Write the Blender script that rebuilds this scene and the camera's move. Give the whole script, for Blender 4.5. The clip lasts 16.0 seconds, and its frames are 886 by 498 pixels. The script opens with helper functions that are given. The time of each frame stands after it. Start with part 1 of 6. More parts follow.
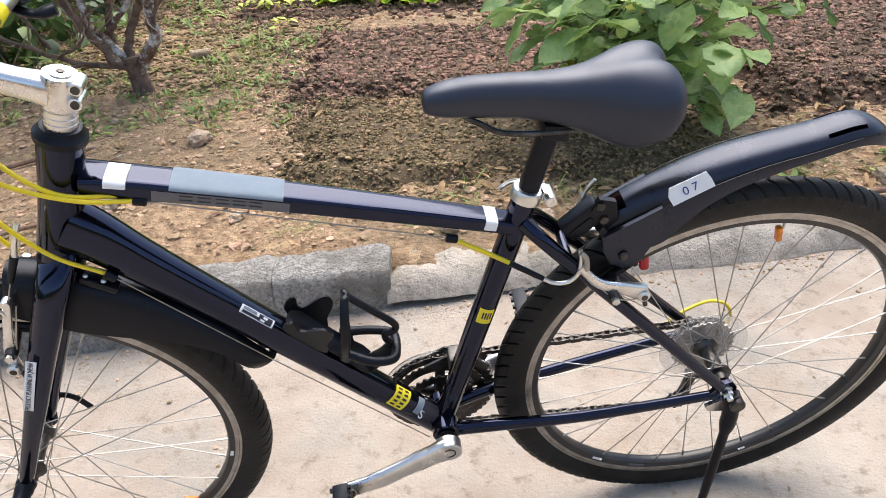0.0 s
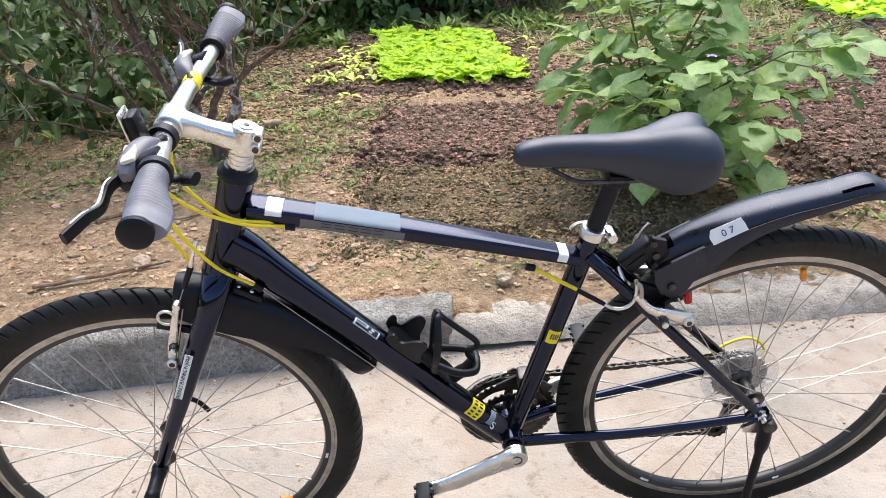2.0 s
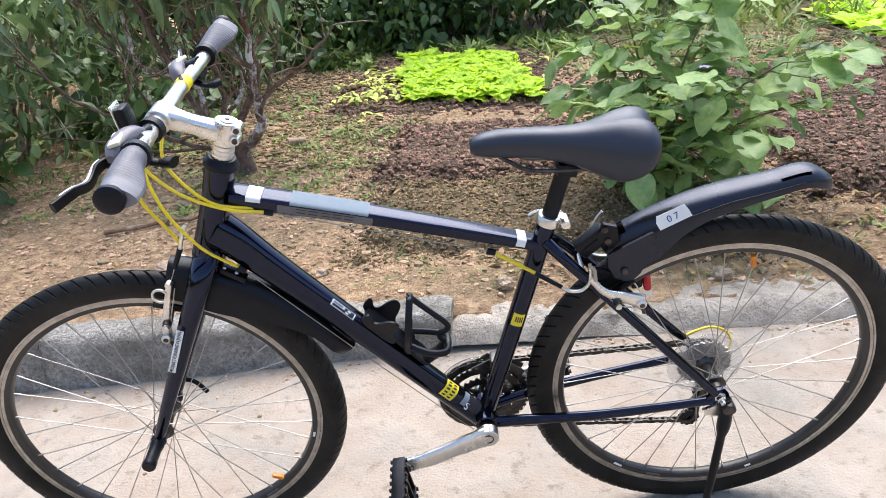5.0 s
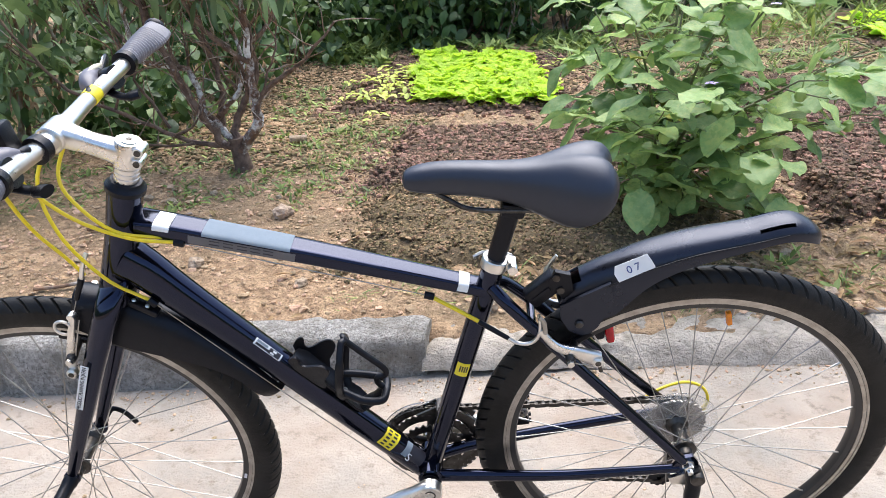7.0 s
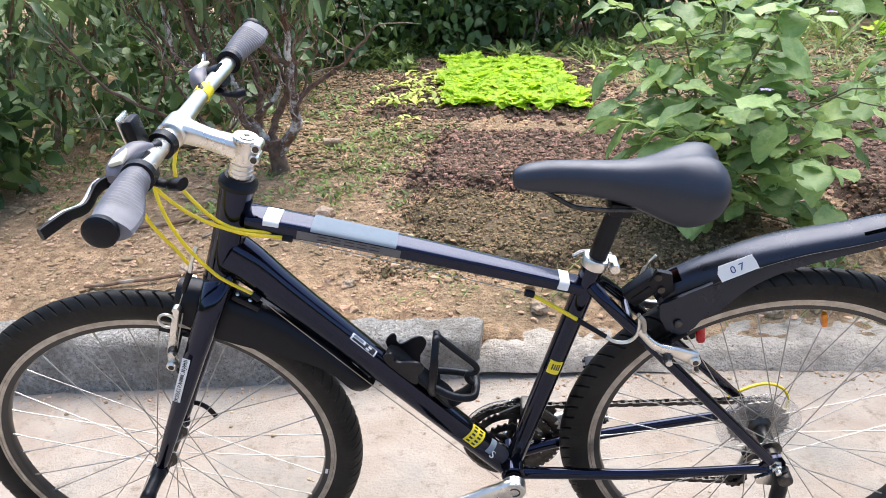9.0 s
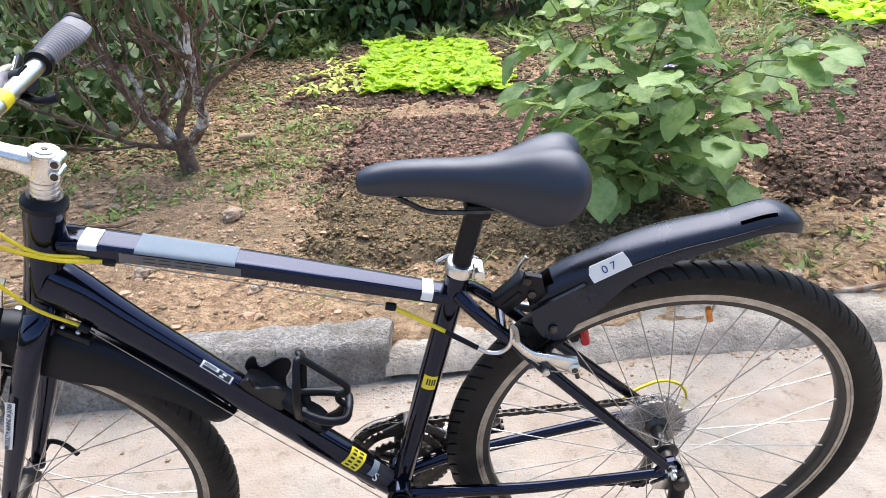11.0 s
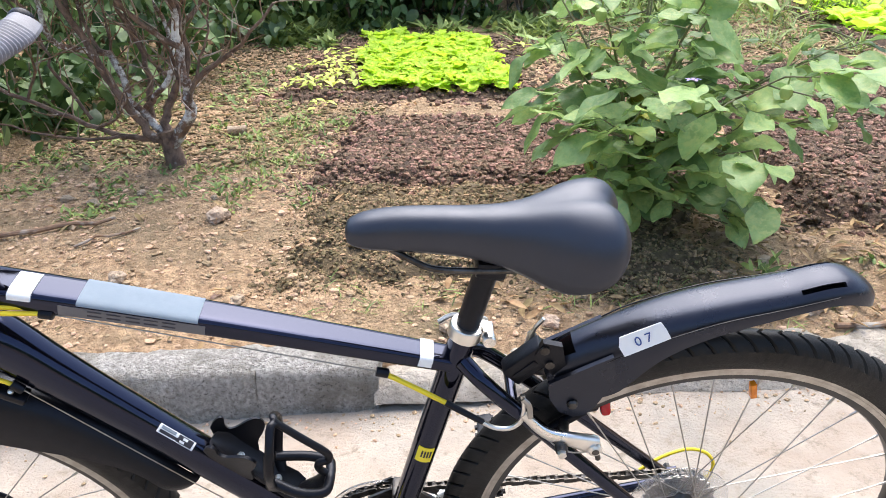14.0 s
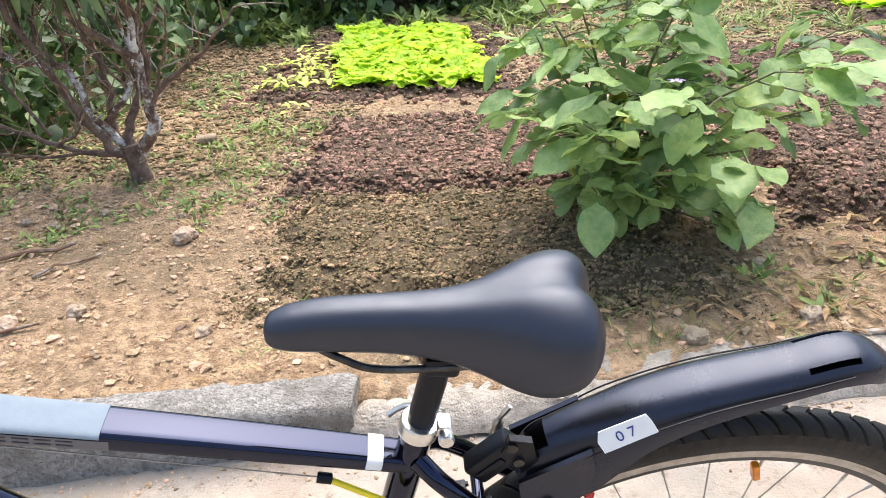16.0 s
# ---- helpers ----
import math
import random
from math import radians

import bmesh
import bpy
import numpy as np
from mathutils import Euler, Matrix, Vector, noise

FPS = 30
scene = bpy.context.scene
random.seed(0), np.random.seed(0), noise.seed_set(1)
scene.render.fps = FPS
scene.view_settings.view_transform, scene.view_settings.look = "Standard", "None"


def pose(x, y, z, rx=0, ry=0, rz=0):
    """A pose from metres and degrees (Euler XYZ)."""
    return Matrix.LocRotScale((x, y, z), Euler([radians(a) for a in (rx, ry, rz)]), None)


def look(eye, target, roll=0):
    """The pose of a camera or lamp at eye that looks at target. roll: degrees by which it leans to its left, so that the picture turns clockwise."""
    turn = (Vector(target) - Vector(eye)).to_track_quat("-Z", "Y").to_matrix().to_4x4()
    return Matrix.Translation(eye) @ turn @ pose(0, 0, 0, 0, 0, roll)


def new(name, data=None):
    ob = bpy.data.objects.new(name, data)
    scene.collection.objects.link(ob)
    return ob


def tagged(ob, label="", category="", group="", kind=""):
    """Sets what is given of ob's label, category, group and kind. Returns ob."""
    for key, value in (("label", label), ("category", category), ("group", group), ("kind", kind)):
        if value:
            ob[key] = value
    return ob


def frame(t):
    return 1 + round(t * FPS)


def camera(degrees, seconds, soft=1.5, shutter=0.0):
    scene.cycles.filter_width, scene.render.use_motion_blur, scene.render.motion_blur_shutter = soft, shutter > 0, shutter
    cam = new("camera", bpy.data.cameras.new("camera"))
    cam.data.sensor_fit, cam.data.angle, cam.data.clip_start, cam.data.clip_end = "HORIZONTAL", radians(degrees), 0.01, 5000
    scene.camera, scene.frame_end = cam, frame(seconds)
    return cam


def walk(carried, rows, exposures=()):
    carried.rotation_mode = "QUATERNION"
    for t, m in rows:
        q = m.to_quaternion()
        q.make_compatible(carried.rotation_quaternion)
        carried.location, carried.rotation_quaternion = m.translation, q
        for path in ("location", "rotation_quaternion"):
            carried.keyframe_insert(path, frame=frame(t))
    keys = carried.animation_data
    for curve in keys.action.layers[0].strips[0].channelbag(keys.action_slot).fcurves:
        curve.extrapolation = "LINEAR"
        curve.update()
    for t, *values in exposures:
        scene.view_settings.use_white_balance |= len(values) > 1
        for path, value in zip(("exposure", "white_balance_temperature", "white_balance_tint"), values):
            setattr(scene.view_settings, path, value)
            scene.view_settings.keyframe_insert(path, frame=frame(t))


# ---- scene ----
cam = camera(61.7, 16.0, soft=0.65)
PATH = [
    (0, (0.019, 0.004, 1.101), (0.0, 1.723, 0.079), -3.0),
    (0.5, (-0.085, -0.088, 1.113), (-0.136, 1.659, 0.14), -2.1),
    (1, (-0.125, -0.143, 1.126), (-0.189, 1.63, 0.202), -1.4),
    (1.5, (-0.114, -0.175, 1.134), (-0.197, 1.618, 0.252), -1.6),
    (2, (-0.054, -0.216, 1.147), (-0.155, 1.596, 0.306), -2.4),
    (2.5, (0.054, -0.285, 1.153), (-0.084, 1.543, 0.354), -3.4),
    (3, (0.12, -0.376, 1.173), (-0.067, 1.464, 0.411), -4.3),
    (3.5, (0.161, -0.434, 1.139), (-0.066, 1.411, 0.402), -4.6),
    (4, (0.147, -0.441, 1.124), (-0.094, 1.403, 0.39), -4.7),
    (4.2, (0.133, -0.424, 1.123), (-0.105, 1.418, 0.383), -4.6),
    (6.3, (0.009, -0.213, 1.124), (-0.174, 1.612, 0.323), -1.7),
    (6.5, (0.051, -0.203, 1.126), (-0.157, 1.623, 0.335), -1.8),
    (7, (0.191, -0.158, 1.132), (-0.086, 1.66, 0.345), -2.0),
    (7.5, (0.236, -0.154, 1.135), (-0.102, 1.657, 0.358), -2.2),
    (8, (0.167, -0.176, 1.139), (-0.192, 1.636, 0.372), -2.0),
    (8.2, (0.116, -0.193, 1.138), (-0.24, 1.621, 0.376), -1.8),
    (10.3, (0.033, -0.199, 1.124), (-0.141, 1.626, 0.325), -2.2),
    (10.5, (0.077, -0.163, 1.126), (-0.095, 1.661, 0.323), -2.4),
    (11, (0.177, -0.074, 1.117), (0.011, 1.745, 0.303), -3.1),
    (11.5, (0.237, -0.001, 1.105), (0.102, 1.812, 0.273), -3.3),
    (12, (0.241, 0.038, 1.117), (0.175, 1.847, 0.268), -2.6),
    (12.5, (0.18, 0.074, 1.126), (0.18, 1.88, 0.268), -1.5),
    (13, (0.129, 0.066, 1.154), (0.14, 1.874, 0.3), -0.5),
    (13.5, (0.145, 0.104, 1.139), (0.09, 1.916, 0.294), -0.2),
    (14, (0.151, 0.098, 1.126), (0.004, 1.907, 0.285), -0.9),
    (14.5, (0.132, 0.092, 1.131), (-0.08, 1.892, 0.285), -2.2),
    (15, (0.136, 0.108, 1.143), (-0.081, 1.904, 0.291), -3.1),
    (15.5, (0.159, 0.182, 1.162), (-0.016, 1.978, 0.301), -3.6),
    (16, (0.19, 0.255, 1.158), (0.061, 2.046, 0.278), -3.1),
]
walk(cam, [(t, look(eye, target, roll)) for t, eye, target, roll in PATH],
     exposures=[(0, 1.12, 6750, 10), (2, 1.16, 6600, 10), (4, 1.18, 6430, 10), (8, 1.20, 6430, 10), (11, 1.23, 6430, 10), (12, 1.31, 6450, 10), (13, 1.39, 6500, 10), (14, 1.43, 6600, 10), (16, 1.51, 6800, 10)])

# ---- light ----
world = bpy.data.worlds.new("world")
scene.world = world
world.use_nodes = True
wn = world.node_tree
sky = wn.nodes.new("ShaderNodeTexSky")
sky.sky_type = "NISHITA"
sky.sun_disc = False
SUN_EL, SUN_AZ = 66.0, 8.0
sky.sun_elevation, sky.sun_rotation = radians(SUN_EL), radians(SUN_AZ)
sky.air_density, sky.dust_density, sky.ozone_density = 1.0, 2.4, 1.0
wn.links.new(sky.outputs[0], wn.nodes["Background"].inputs[0])
wn.nodes["Background"].inputs[1].default_value = 0.15
sun = new("sun", bpy.data.lights.new("sun", "SUN"))
sun.data.energy, sun.data.angle, sun.data.color = 2.25, radians(62), (1.0, 0.97, 0.92)
az, el = radians(SUN_AZ), radians(SUN_EL)
sun.matrix_world = look((math.sin(az) * math.cos(el), math.cos(az) * math.cos(el), math.sin(el)), (0, 0, 0))


# ---- materials ----
def mat(name, base, rough=0.5, metal=0.0, second=None, scale=20.0, detail=4.0, bump=0.0, bump_scale=None, coat=0.0,
        spread=0.0, trans=0.0, coords="Object", spec=0.5, sky_tint=None, rough_var=0.0, sub=0.0, third=None, scale3=3.0, speck=None, speck_scale=75.0, speck_at=0.54):
    """A surface: base and second colour mixed by noise, a third in larger patches, relief, and a spread between pieces."""
    m = bpy.data.materials.new(name)
    m.use_nodes = True
    nt = m.node_tree
    b = nt.nodes["Principled BSDF"]
    N, L = nt.nodes.new, nt.links.new
    b.inputs["Roughness"].default_value, b.inputs["Metallic"].default_value = rough, metal
    b.inputs["Coat Weight"].default_value, b.inputs["Coat Roughness"].default_value = coat, 0.08
    b.inputs["Transmission Weight"].default_value = trans
    b.inputs["Specular IOR Level"].default_value = spec
    if sky_tint:
        b.inputs["Specular Tint"].default_value = b.inputs["Coat Tint"].default_value = (*sky_tint, 1)
    tc = N("ShaderNodeTexCoord")
    co = tc.outputs[coords]

    def tex(sc, det, r=0.6):
        n = N("ShaderNodeTexNoise")
        n.inputs["Scale"].default_value, n.inputs["Detail"].default_value, n.inputs["Roughness"].default_value = sc, det, r
        L(co, n.inputs["Vector"])
        return n.outputs["Fac"]

    def mix(fac, a, c):
        x = N("ShaderNodeMix")
        x.data_type = "RGBA"
        L(fac, x.inputs[0])
        for s, v in ((6, a), (7, c)):
            if isinstance(v, tuple):
                x.inputs[s].default_value = (*v, 1)
            else:
                L(v, x.inputs[s])
        return x.outputs[2]

    def ramp(fac, lo, hi):
        r = N("ShaderNodeMapRange")
        r.inputs[1].default_value, r.inputs[2].default_value = lo, hi
        L(fac, r.inputs[0])
        return r.outputs[0]

    col = base
    if second:
        col = mix(ramp(tex(scale, detail), 0.38, 0.62), base, second)
    if third:
        col = mix(ramp(tex(scale3, 5.0), 0.48, 0.66), col, third)
    if speck:
        col = mix(ramp(tex(speck_scale, 8.0, 0.75), speck_at, speck_at + 0.12), col, speck)
    if spread:
        info = N("ShaderNodeObjectInfo")
        geo = N("ShaderNodeNewGeometry")
        add = N("ShaderNodeMath")
        L(info.outputs["Random"], add.inputs[0]), L(geo.outputs["Random Per Island"], add.inputs[1])
        fr = N("ShaderNodeMath")
        fr.operation = "FRACT"
        L(add.outputs[0], fr.inputs[0])
        hs = N("ShaderNodeHueSaturation")
        mr = N("ShaderNodeMapRange")
        mr.inputs[3].default_value, mr.inputs[4].default_value = 1 - spread, 1 + spread
        L(fr.outputs[0], mr.inputs[0]), L(mr.outputs[0], hs.inputs["Value"])
        mh = N("ShaderNodeMapRange")
        mh.inputs[3].default_value, mh.inputs[4].default_value = 0.5 + 0.04 * spread, 0.5 - 0.04 * spread
        L(fr.outputs[0], mh.inputs[0]), L(mh.outputs[0], hs.inputs["Hue"])
        if isinstance(col, tuple):
            hs.inputs["Color"].default_value = (*col, 1)
        else:
            L(col, hs.inputs["Color"])
        col = hs.outputs[0]
    if isinstance(col, tuple):
        b.inputs["Base Color"].default_value = (*col, 1)
    else:
        L(col, b.inputs["Base Color"])
    if rough_var:
        rr = ramp(tex(scale * 0.7 + 3, 5.0), 0.3, 0.7)
        q = N("ShaderNodeMapRange")
        q.inputs[3].default_value, q.inputs[4].default_value = rough - rough_var, rough + rough_var
        L(rr, q.inputs[0]), L(q.outputs[0], b.inputs["Roughness"])
    if bump:
        bp = N("ShaderNodeBump")
        bp.inputs["Strength"].default_value, bp.inputs["Distance"].default_value = 1.0, bump
        L(tex(bump_scale or scale * 2, 6.0, 0.65), bp.inputs["Height"]), L(bp.outputs[0], b.inputs["Normal"])
    if sub:
        tr = N("ShaderNodeBsdfTranslucent")
        ms = N("ShaderNodeMixShader")
        ms.inputs[0].default_value = sub
        if isinstance(col, tuple):
            tr.inputs[0].default_value = (*col, 1)
        else:
            L(col, tr.inputs[0])
        out = nt.nodes["Material Output"]
        L(b.outputs[0], ms.inputs[1]), L(tr.outputs[0], ms.inputs[2]), L(ms.outputs[0], out.inputs[0])
    return m


CONCRETE = mat("concrete", (0.355, 0.285, 0.227), 0.9, second=(0.43, 0.37, 0.31), scale=4.5, bump=0.006, bump_scale=120, third=(0.29, 0.262, 0.225), scale3=2.3, detail=14, speck=(0.25, 0.205, 0.16), speck_scale=26)
KERB = mat("kerb_stone", (0.70, 0.665, 0.62), 0.95, second=(0.38, 0.35, 0.31), scale=85, bump=0.035, bump_scale=130, third=(0.30, 0.27, 0.225), scale3=6, detail=14, speck=(0.06, 0.053, 0.044), speck_scale=110, speck_at=0.55)
RUBBLE = mat("rubble_kerb", (0.60, 0.53, 0.45), 0.95, second=(0.36, 0.31, 0.25), scale=22, bump=0.02, bump_scale=90, third=(0.66, 0.58, 0.49), scale3=6, detail=10, speck=(0.16, 0.135, 0.11), speck_at=0.57)
SOIL = mat("clay_soil", (0.70, 0.475, 0.285), 0.95, second=(0.37, 0.23, 0.13), scale=26, bump=0.04, bump_scale=70, third=(0.31, 0.225, 0.13), scale3=2.6, detail=14, speck=(0.17, 0.115, 0.068), speck_scale=55)
BED = mat("bed_soil", (0.12, 0.074, 0.050), 0.95, second=(0.065, 0.040, 0.027), scale=40, bump=0.02, bump_scale=70)
CLOD = mat("clods", (0.325, 0.208, 0.138), 0.95, second=(0.145, 0.088, 0.059), scale=70, bump=0.008, bump_scale=200, spread=0.62)
MOSSY = mat("mossy_soil", (0.15, 0.108, 0.056), 0.95, second=(0.085, 0.058, 0.033), scale=25, bump=0.012, bump_scale=80)
CRUMB = mat("crumbs", (0.27, 0.20, 0.10), 0.95, second=(0.11, 0.074, 0.04), scale=60, spread=0.62)
PEBBLE = mat("pebbles", (0.58, 0.41, 0.265), 0.94, second=(0.38, 0.25, 0.155), scale=40, bump=0.006, bump_scale=160, spread=0.4)
STONE = mat("pale_stone", (0.50, 0.39, 0.29), 0.92, second=(0.33, 0.23, 0.15), scale=14, bump=0.012, bump_scale=50, spread=0.25)
STRAW = mat("dry_leaf", (0.42, 0.30, 0.15), 0.85, second=(0.27, 0.17, 0.08), scale=30, spread=0.4, sub=0.2)
TWIG = mat("dry_twig", (0.27, 0.165, 0.10), 0.9, second=(0.15, 0.09, 0.06), scale=40, bump=0.002, third=(0.40, 0.36, 0.31), scale3=14)
BARK = mat("bark", (0.22, 0.145, 0.105), 0.9, second=(0.105, 0.066, 0.048), scale=28, bump=0.008, bump_scale=60, speck=(0.70, 0.67, 0.62), speck_scale=13, speck_at=0.60)
LICHEN = mat("lichen_bark", (0.22, 0.125, 0.08), 0.9, second=(0.11, 0.065, 0.045), scale=28, bump=0.008, bump_scale=60, speck=(0.80, 0.78, 0.73), speck_scale=10, speck_at=0.47)
LEAF_EGG = mat("eggplant_leaf", (0.31, 0.46, 0.175), 0.40, second=(0.21, 0.35, 0.11), scale=3, spread=0.45, bump=0.0022, bump_scale=12, sub=0.40, third=(0.36, 0.46, 0.16), scale3=9)
LEAF_YEL = mat("yellowing_leaf", (0.40, 0.36, 0.045), 0.55, second=(0.24, 0.30, 0.05), scale=14, spread=0.2, bump=0.002, bump_scale=60, sub=0.25)
LEAF_LET = mat("lettuce_leaf", (0.66, 0.88, 0.09), 0.5, second=(0.55, 0.82, 0.05), scale=10, spread=0.15, bump=0.01, bump_scale=20, sub=0.4)
LEAF_SEED = mat("seedling_leaf", (0.62, 0.68, 0.14), 0.5, second=(0.48, 0.58, 0.10), scale=16, spread=0.25, sub=0.35)
LEAF_HEDGE = mat("hedge_leaf", (0.095, 0.165, 0.048), 0.5, second=(0.055, 0.11, 0.033), scale=10, spread=0.5, sub=0.25)
LEAF_LONG = mat("long_leaf", (0.21, 0.30, 0.13), 0.42, second=(0.14, 0.22, 0.085), scale=8, spread=0.5, sub=0.25)
LEAF_GRASS = mat("grass_blade", (0.25, 0.33, 0.09), 0.6, second=(0.17, 0.25, 0.065), scale=8, spread=0.5, sub=0.25)
STEM_G = mat("green_stem", (0.17, 0.19, 0.075), 0.6, second=(0.11, 0.10, 0.055), scale=20)
FRUIT = mat("green_fruit", (0.32, 0.42, 0.12), 0.4, second=(0.22, 0.34, 0.08), scale=20)
PETAL = mat("violet_petal", (0.45, 0.34, 0.65), 0.6)

# specular tints put the blue of reflected sky into these four finishes
PAINT = mat("black_paint", (0.003, 0.003, 0.0045), 0.09, second=(0.002, 0.002, 0.0035), scale=40, rough_var=0.03, spec=0.58, sky_tint=(0.52, 0.60, 1.0))
PLASTIC = mat("black_plastic", (0.0050, 0.0050, 0.006), 0.34, second=(0.0035, 0.0035, 0.0045), scale=60, bump=0.0003, bump_scale=700, rough_var=0.06, spec=0.26, sky_tint=(0.82, 0.86, 1.0))
FENDER = mat("mudguard_plastic", (0.008, 0.008, 0.010), 0.30, second=(0.006, 0.006, 0.008), scale=40, bump=0.00015, bump_scale=600, rough_var=0.05, spec=0.55, sky_tint=(0.66, 0.74, 1.0))
VINYL = mat("saddle_vinyl", (0.006, 0.0065, 0.009), 0.44, second=(0.0045, 0.005, 0.007), scale=50, bump=0.00008, bump_scale=900, rough_var=0.05, spec=0.82, sky_tint=(0.74, 0.81, 1.0))
RUBBER = mat("tyre_rubber", (0.0035, 0.0035, 0.0035), 0.48, second=(0.013, 0.0125, 0.012), scale=14, bump=0.0005, bump_scale=500, rough_var=0.08, spec=0.22)
GRIP_GREY = mat("grey_rubber", (0.17, 0.17, 0.195), 0.5, second=(0.135, 0.135, 0.155), scale=40, bump=0.0004, bump_scale=500)
ALLOY = mat("silver_alloy", (0.78, 0.76, 0.72), 0.3, 1.0, second=(0.66, 0.64, 0.60), scale=30, rough_var=0.08)
RIM = mat("brake_track", (0.47, 0.45, 0.42), 0.38, 1.0, second=(0.34, 0.32, 0.29), scale=50, rough_var=0.08)
RIM_IN = mat("black_rim", (0.014, 0.014, 0.015), 0.35, second=(0.022, 0.02, 0.019), scale=30)
STEEL = mat("spoke_steel", (0.46, 0.45, 0.43), 0.42, 1.0, second=(0.33, 0.32, 0.30), scale=30)
DARKSTEEL = mat("dark_steel", (0.10, 0.095, 0.09), 0.4, 0.9, second=(0.05, 0.045, 0.04), scale=60, rough_var=0.1)
CASS = mat("cassette_steel", (0.42, 0.40, 0.37), 0.4, 1.0, second=(0.2, 0.18, 0.16), scale=50)
GUARD = mat("clear_disc", (0.90, 0.90, 0.90), 0.15, trans=0.90)
YELLOW = mat("yellow_housing", (0.80, 0.62, 0.015), 0.4, second=(0.72, 0.55, 0.02), scale=30)
TAPE = mat("grey_tape", (0.195, 0.235, 0.275), 0.8, second=(0.18, 0.22, 0.26), scale=60, bump=0.0003, bump_scale=600, spec=0.2)
WHITE = mat("white_label", (0.74, 0.76, 0.77), 0.5, second=(0.70, 0.72, 0.73), scale=30)
YSTICK = mat("yellow_sticker", (0.80, 0.66, 0.02), 0.45, second=(0.74, 0.6, 0.03), scale=50)
INK = mat("ink", (0.02, 0.02, 0.03), 0.6)
BLUEINK = mat("blue_ink", (0.03, 0.06, 0.22), 0.6)
GREYINK = mat("grey_print", (0.10, 0.10, 0.11), 0.35)
REDLENS = mat("red_lens", (0.55, 0.015, 0.02), 0.2, second=(0.4, 0.01, 0.015), scale=80)
AMBER = mat("amber_reflector", (0.75, 0.22, 0.01), 0.25, second=(0.6, 0.16, 0.01), scale=90)


# ---- mesh tools ----
class Geo:
    """Gathers vertices and faces of one part."""

    def __init__(self):
        self.v, self.f = [], []

    def grid(self, rows, close_u=False, close_v=False, caps=False, flip=False, skip=()):
        """Rows of points of equal length, joined by quads."""
        o, n, k = len(self.v), len(rows), len(rows[0])
        for r in rows:
            self.v += [tuple(p) for p in r]
        for i in range(n if close_u else n - 1):
            for j in range(k if close_v else k - 1):
                if (i, j) in skip:
                    continue
                q = (o + i * k + j, o + i * k + (j + 1) % k, o + (i + 1) % n * k + (j + 1) % k, o + (i + 1) % n * k + j)
                self.f.append(q[::-1] if flip else q)
        if caps:
            a, b = tuple(o + j for j in range(k)), tuple(o + (n - 1) * k + j for j in range(k))
            self.f += [a[::-1], b] if not flip else [a, b[::-1]]
        return self

    def tube(self, pts, radii, sides=10, flat=1.0, power=2.0, caps=True, up=(0, 1, 0)):
        """A tube along points; flat: the section's breadth to its height; power: 2 round, more is boxier."""
        P = [Vector(p) for p in pts]
        if not isinstance(radii, (list, tuple)):
            radii = [radii] * len(P)
        side = None
        rows = []
        for i, p in enumerate(P):
            d = (P[min(i + 1, len(P) - 1)] - P[max(i - 1, 0)]).normalized()
            if side is None:
                side = Vector(up) - d * d.dot(Vector(up))
                if side.length < 1e-4:
                    side = Vector((1, 0, 0)) - d * d.x
            side = (side - d * d.dot(side)).normalized()
            other = d.cross(side)
            row = []
            for j in range(sides):
                a = 2 * math.pi * j / sides
                c, s = math.cos(a), math.sin(a)
                k = (abs(c) ** power + abs(s) ** power) ** (-1 / power)
                row.append(p + side * (c * k * radii[i] * flat) + other * (s * k * radii[i]))
            rows.append(row)
        return self.grid(rows, close_v=True, caps=caps)

    def lathe(self, prof, origin=(0, 0, 0), axis=(0, 1, 0), seg=24, close=False):
        """A profile of (radius, height) turned round an axis."""
        a = Vector(axis).normalized()
        s = a.orthogonal().normalized()
        t = a.cross(s)
        o = Vector(origin)
        rows = [[o + a * h + (s * math.cos(x) + t * math.sin(x)) * r for x in (2 * math.pi * j / seg for j in range(seg))] for r, h in prof]
        return self.grid(rows, close_u=close, close_v=True, caps=not close, flip=True)

    def box(self, c, size, m=None, bevel=0.0):
        """A box with chamfered edges."""
        b = bmesh.new()
        bmesh.ops.create_cube(b, size=1)
        for v in b.verts:
            v.co = Vector((v.co.x * size[0], v.co.y * size[1], v.co.z * size[2]))
        if bevel:
            bmesh.ops.bevel(b, geom=list(b.edges), offset=bevel, segments=2, affect="EDGES", profile=0.5)
        mm = Matrix.Translation(c) @ (m or Matrix())
        o = len(self.v)
        b.verts.index_update()
        self.v += [tuple(mm @ v.co) for v in b.verts]
        self.f += [tuple(o + v.index for v in f.verts) for f in b.faces]
        b.free()
        return self

    def plate(self, outline, a, b, m=None):
        """A flat outline in x and z, extruded in y from a to b."""
        m = m or Matrix()
        o, n = len(self.v), len(outline)
        for y in (a, b):
            self.v += [tuple(m @ Vector((x, y, z))) for x, z in outline]
        self.f += [tuple(range(o, o + n)), tuple(range(o + 2 * n - 1, o + n - 1, -1))]
        self.f += [(o + i, o + n + i, o + n + (i + 1) % n, o + (i + 1) % n) for i in range(n)]
        return self

    def mesh(self, name, material, smooth=True, angle=38):
        me = bpy.data.meshes.new(name)
        me.from_pydata(self.v, [], self.f)
        me.materials.append(material)
        b = bmesh.new()
        b.from_mesh(me)
        bmesh.ops.recalc_face_normals(b, faces=b.faces)
        b.to_mesh(me)
        b.free()
        if smooth:
            me.polygons.foreach_set("use_smooth", [True] * len(me.polygons))
            me.set_sharp_from_angle(angle=radians(angle))
        return me


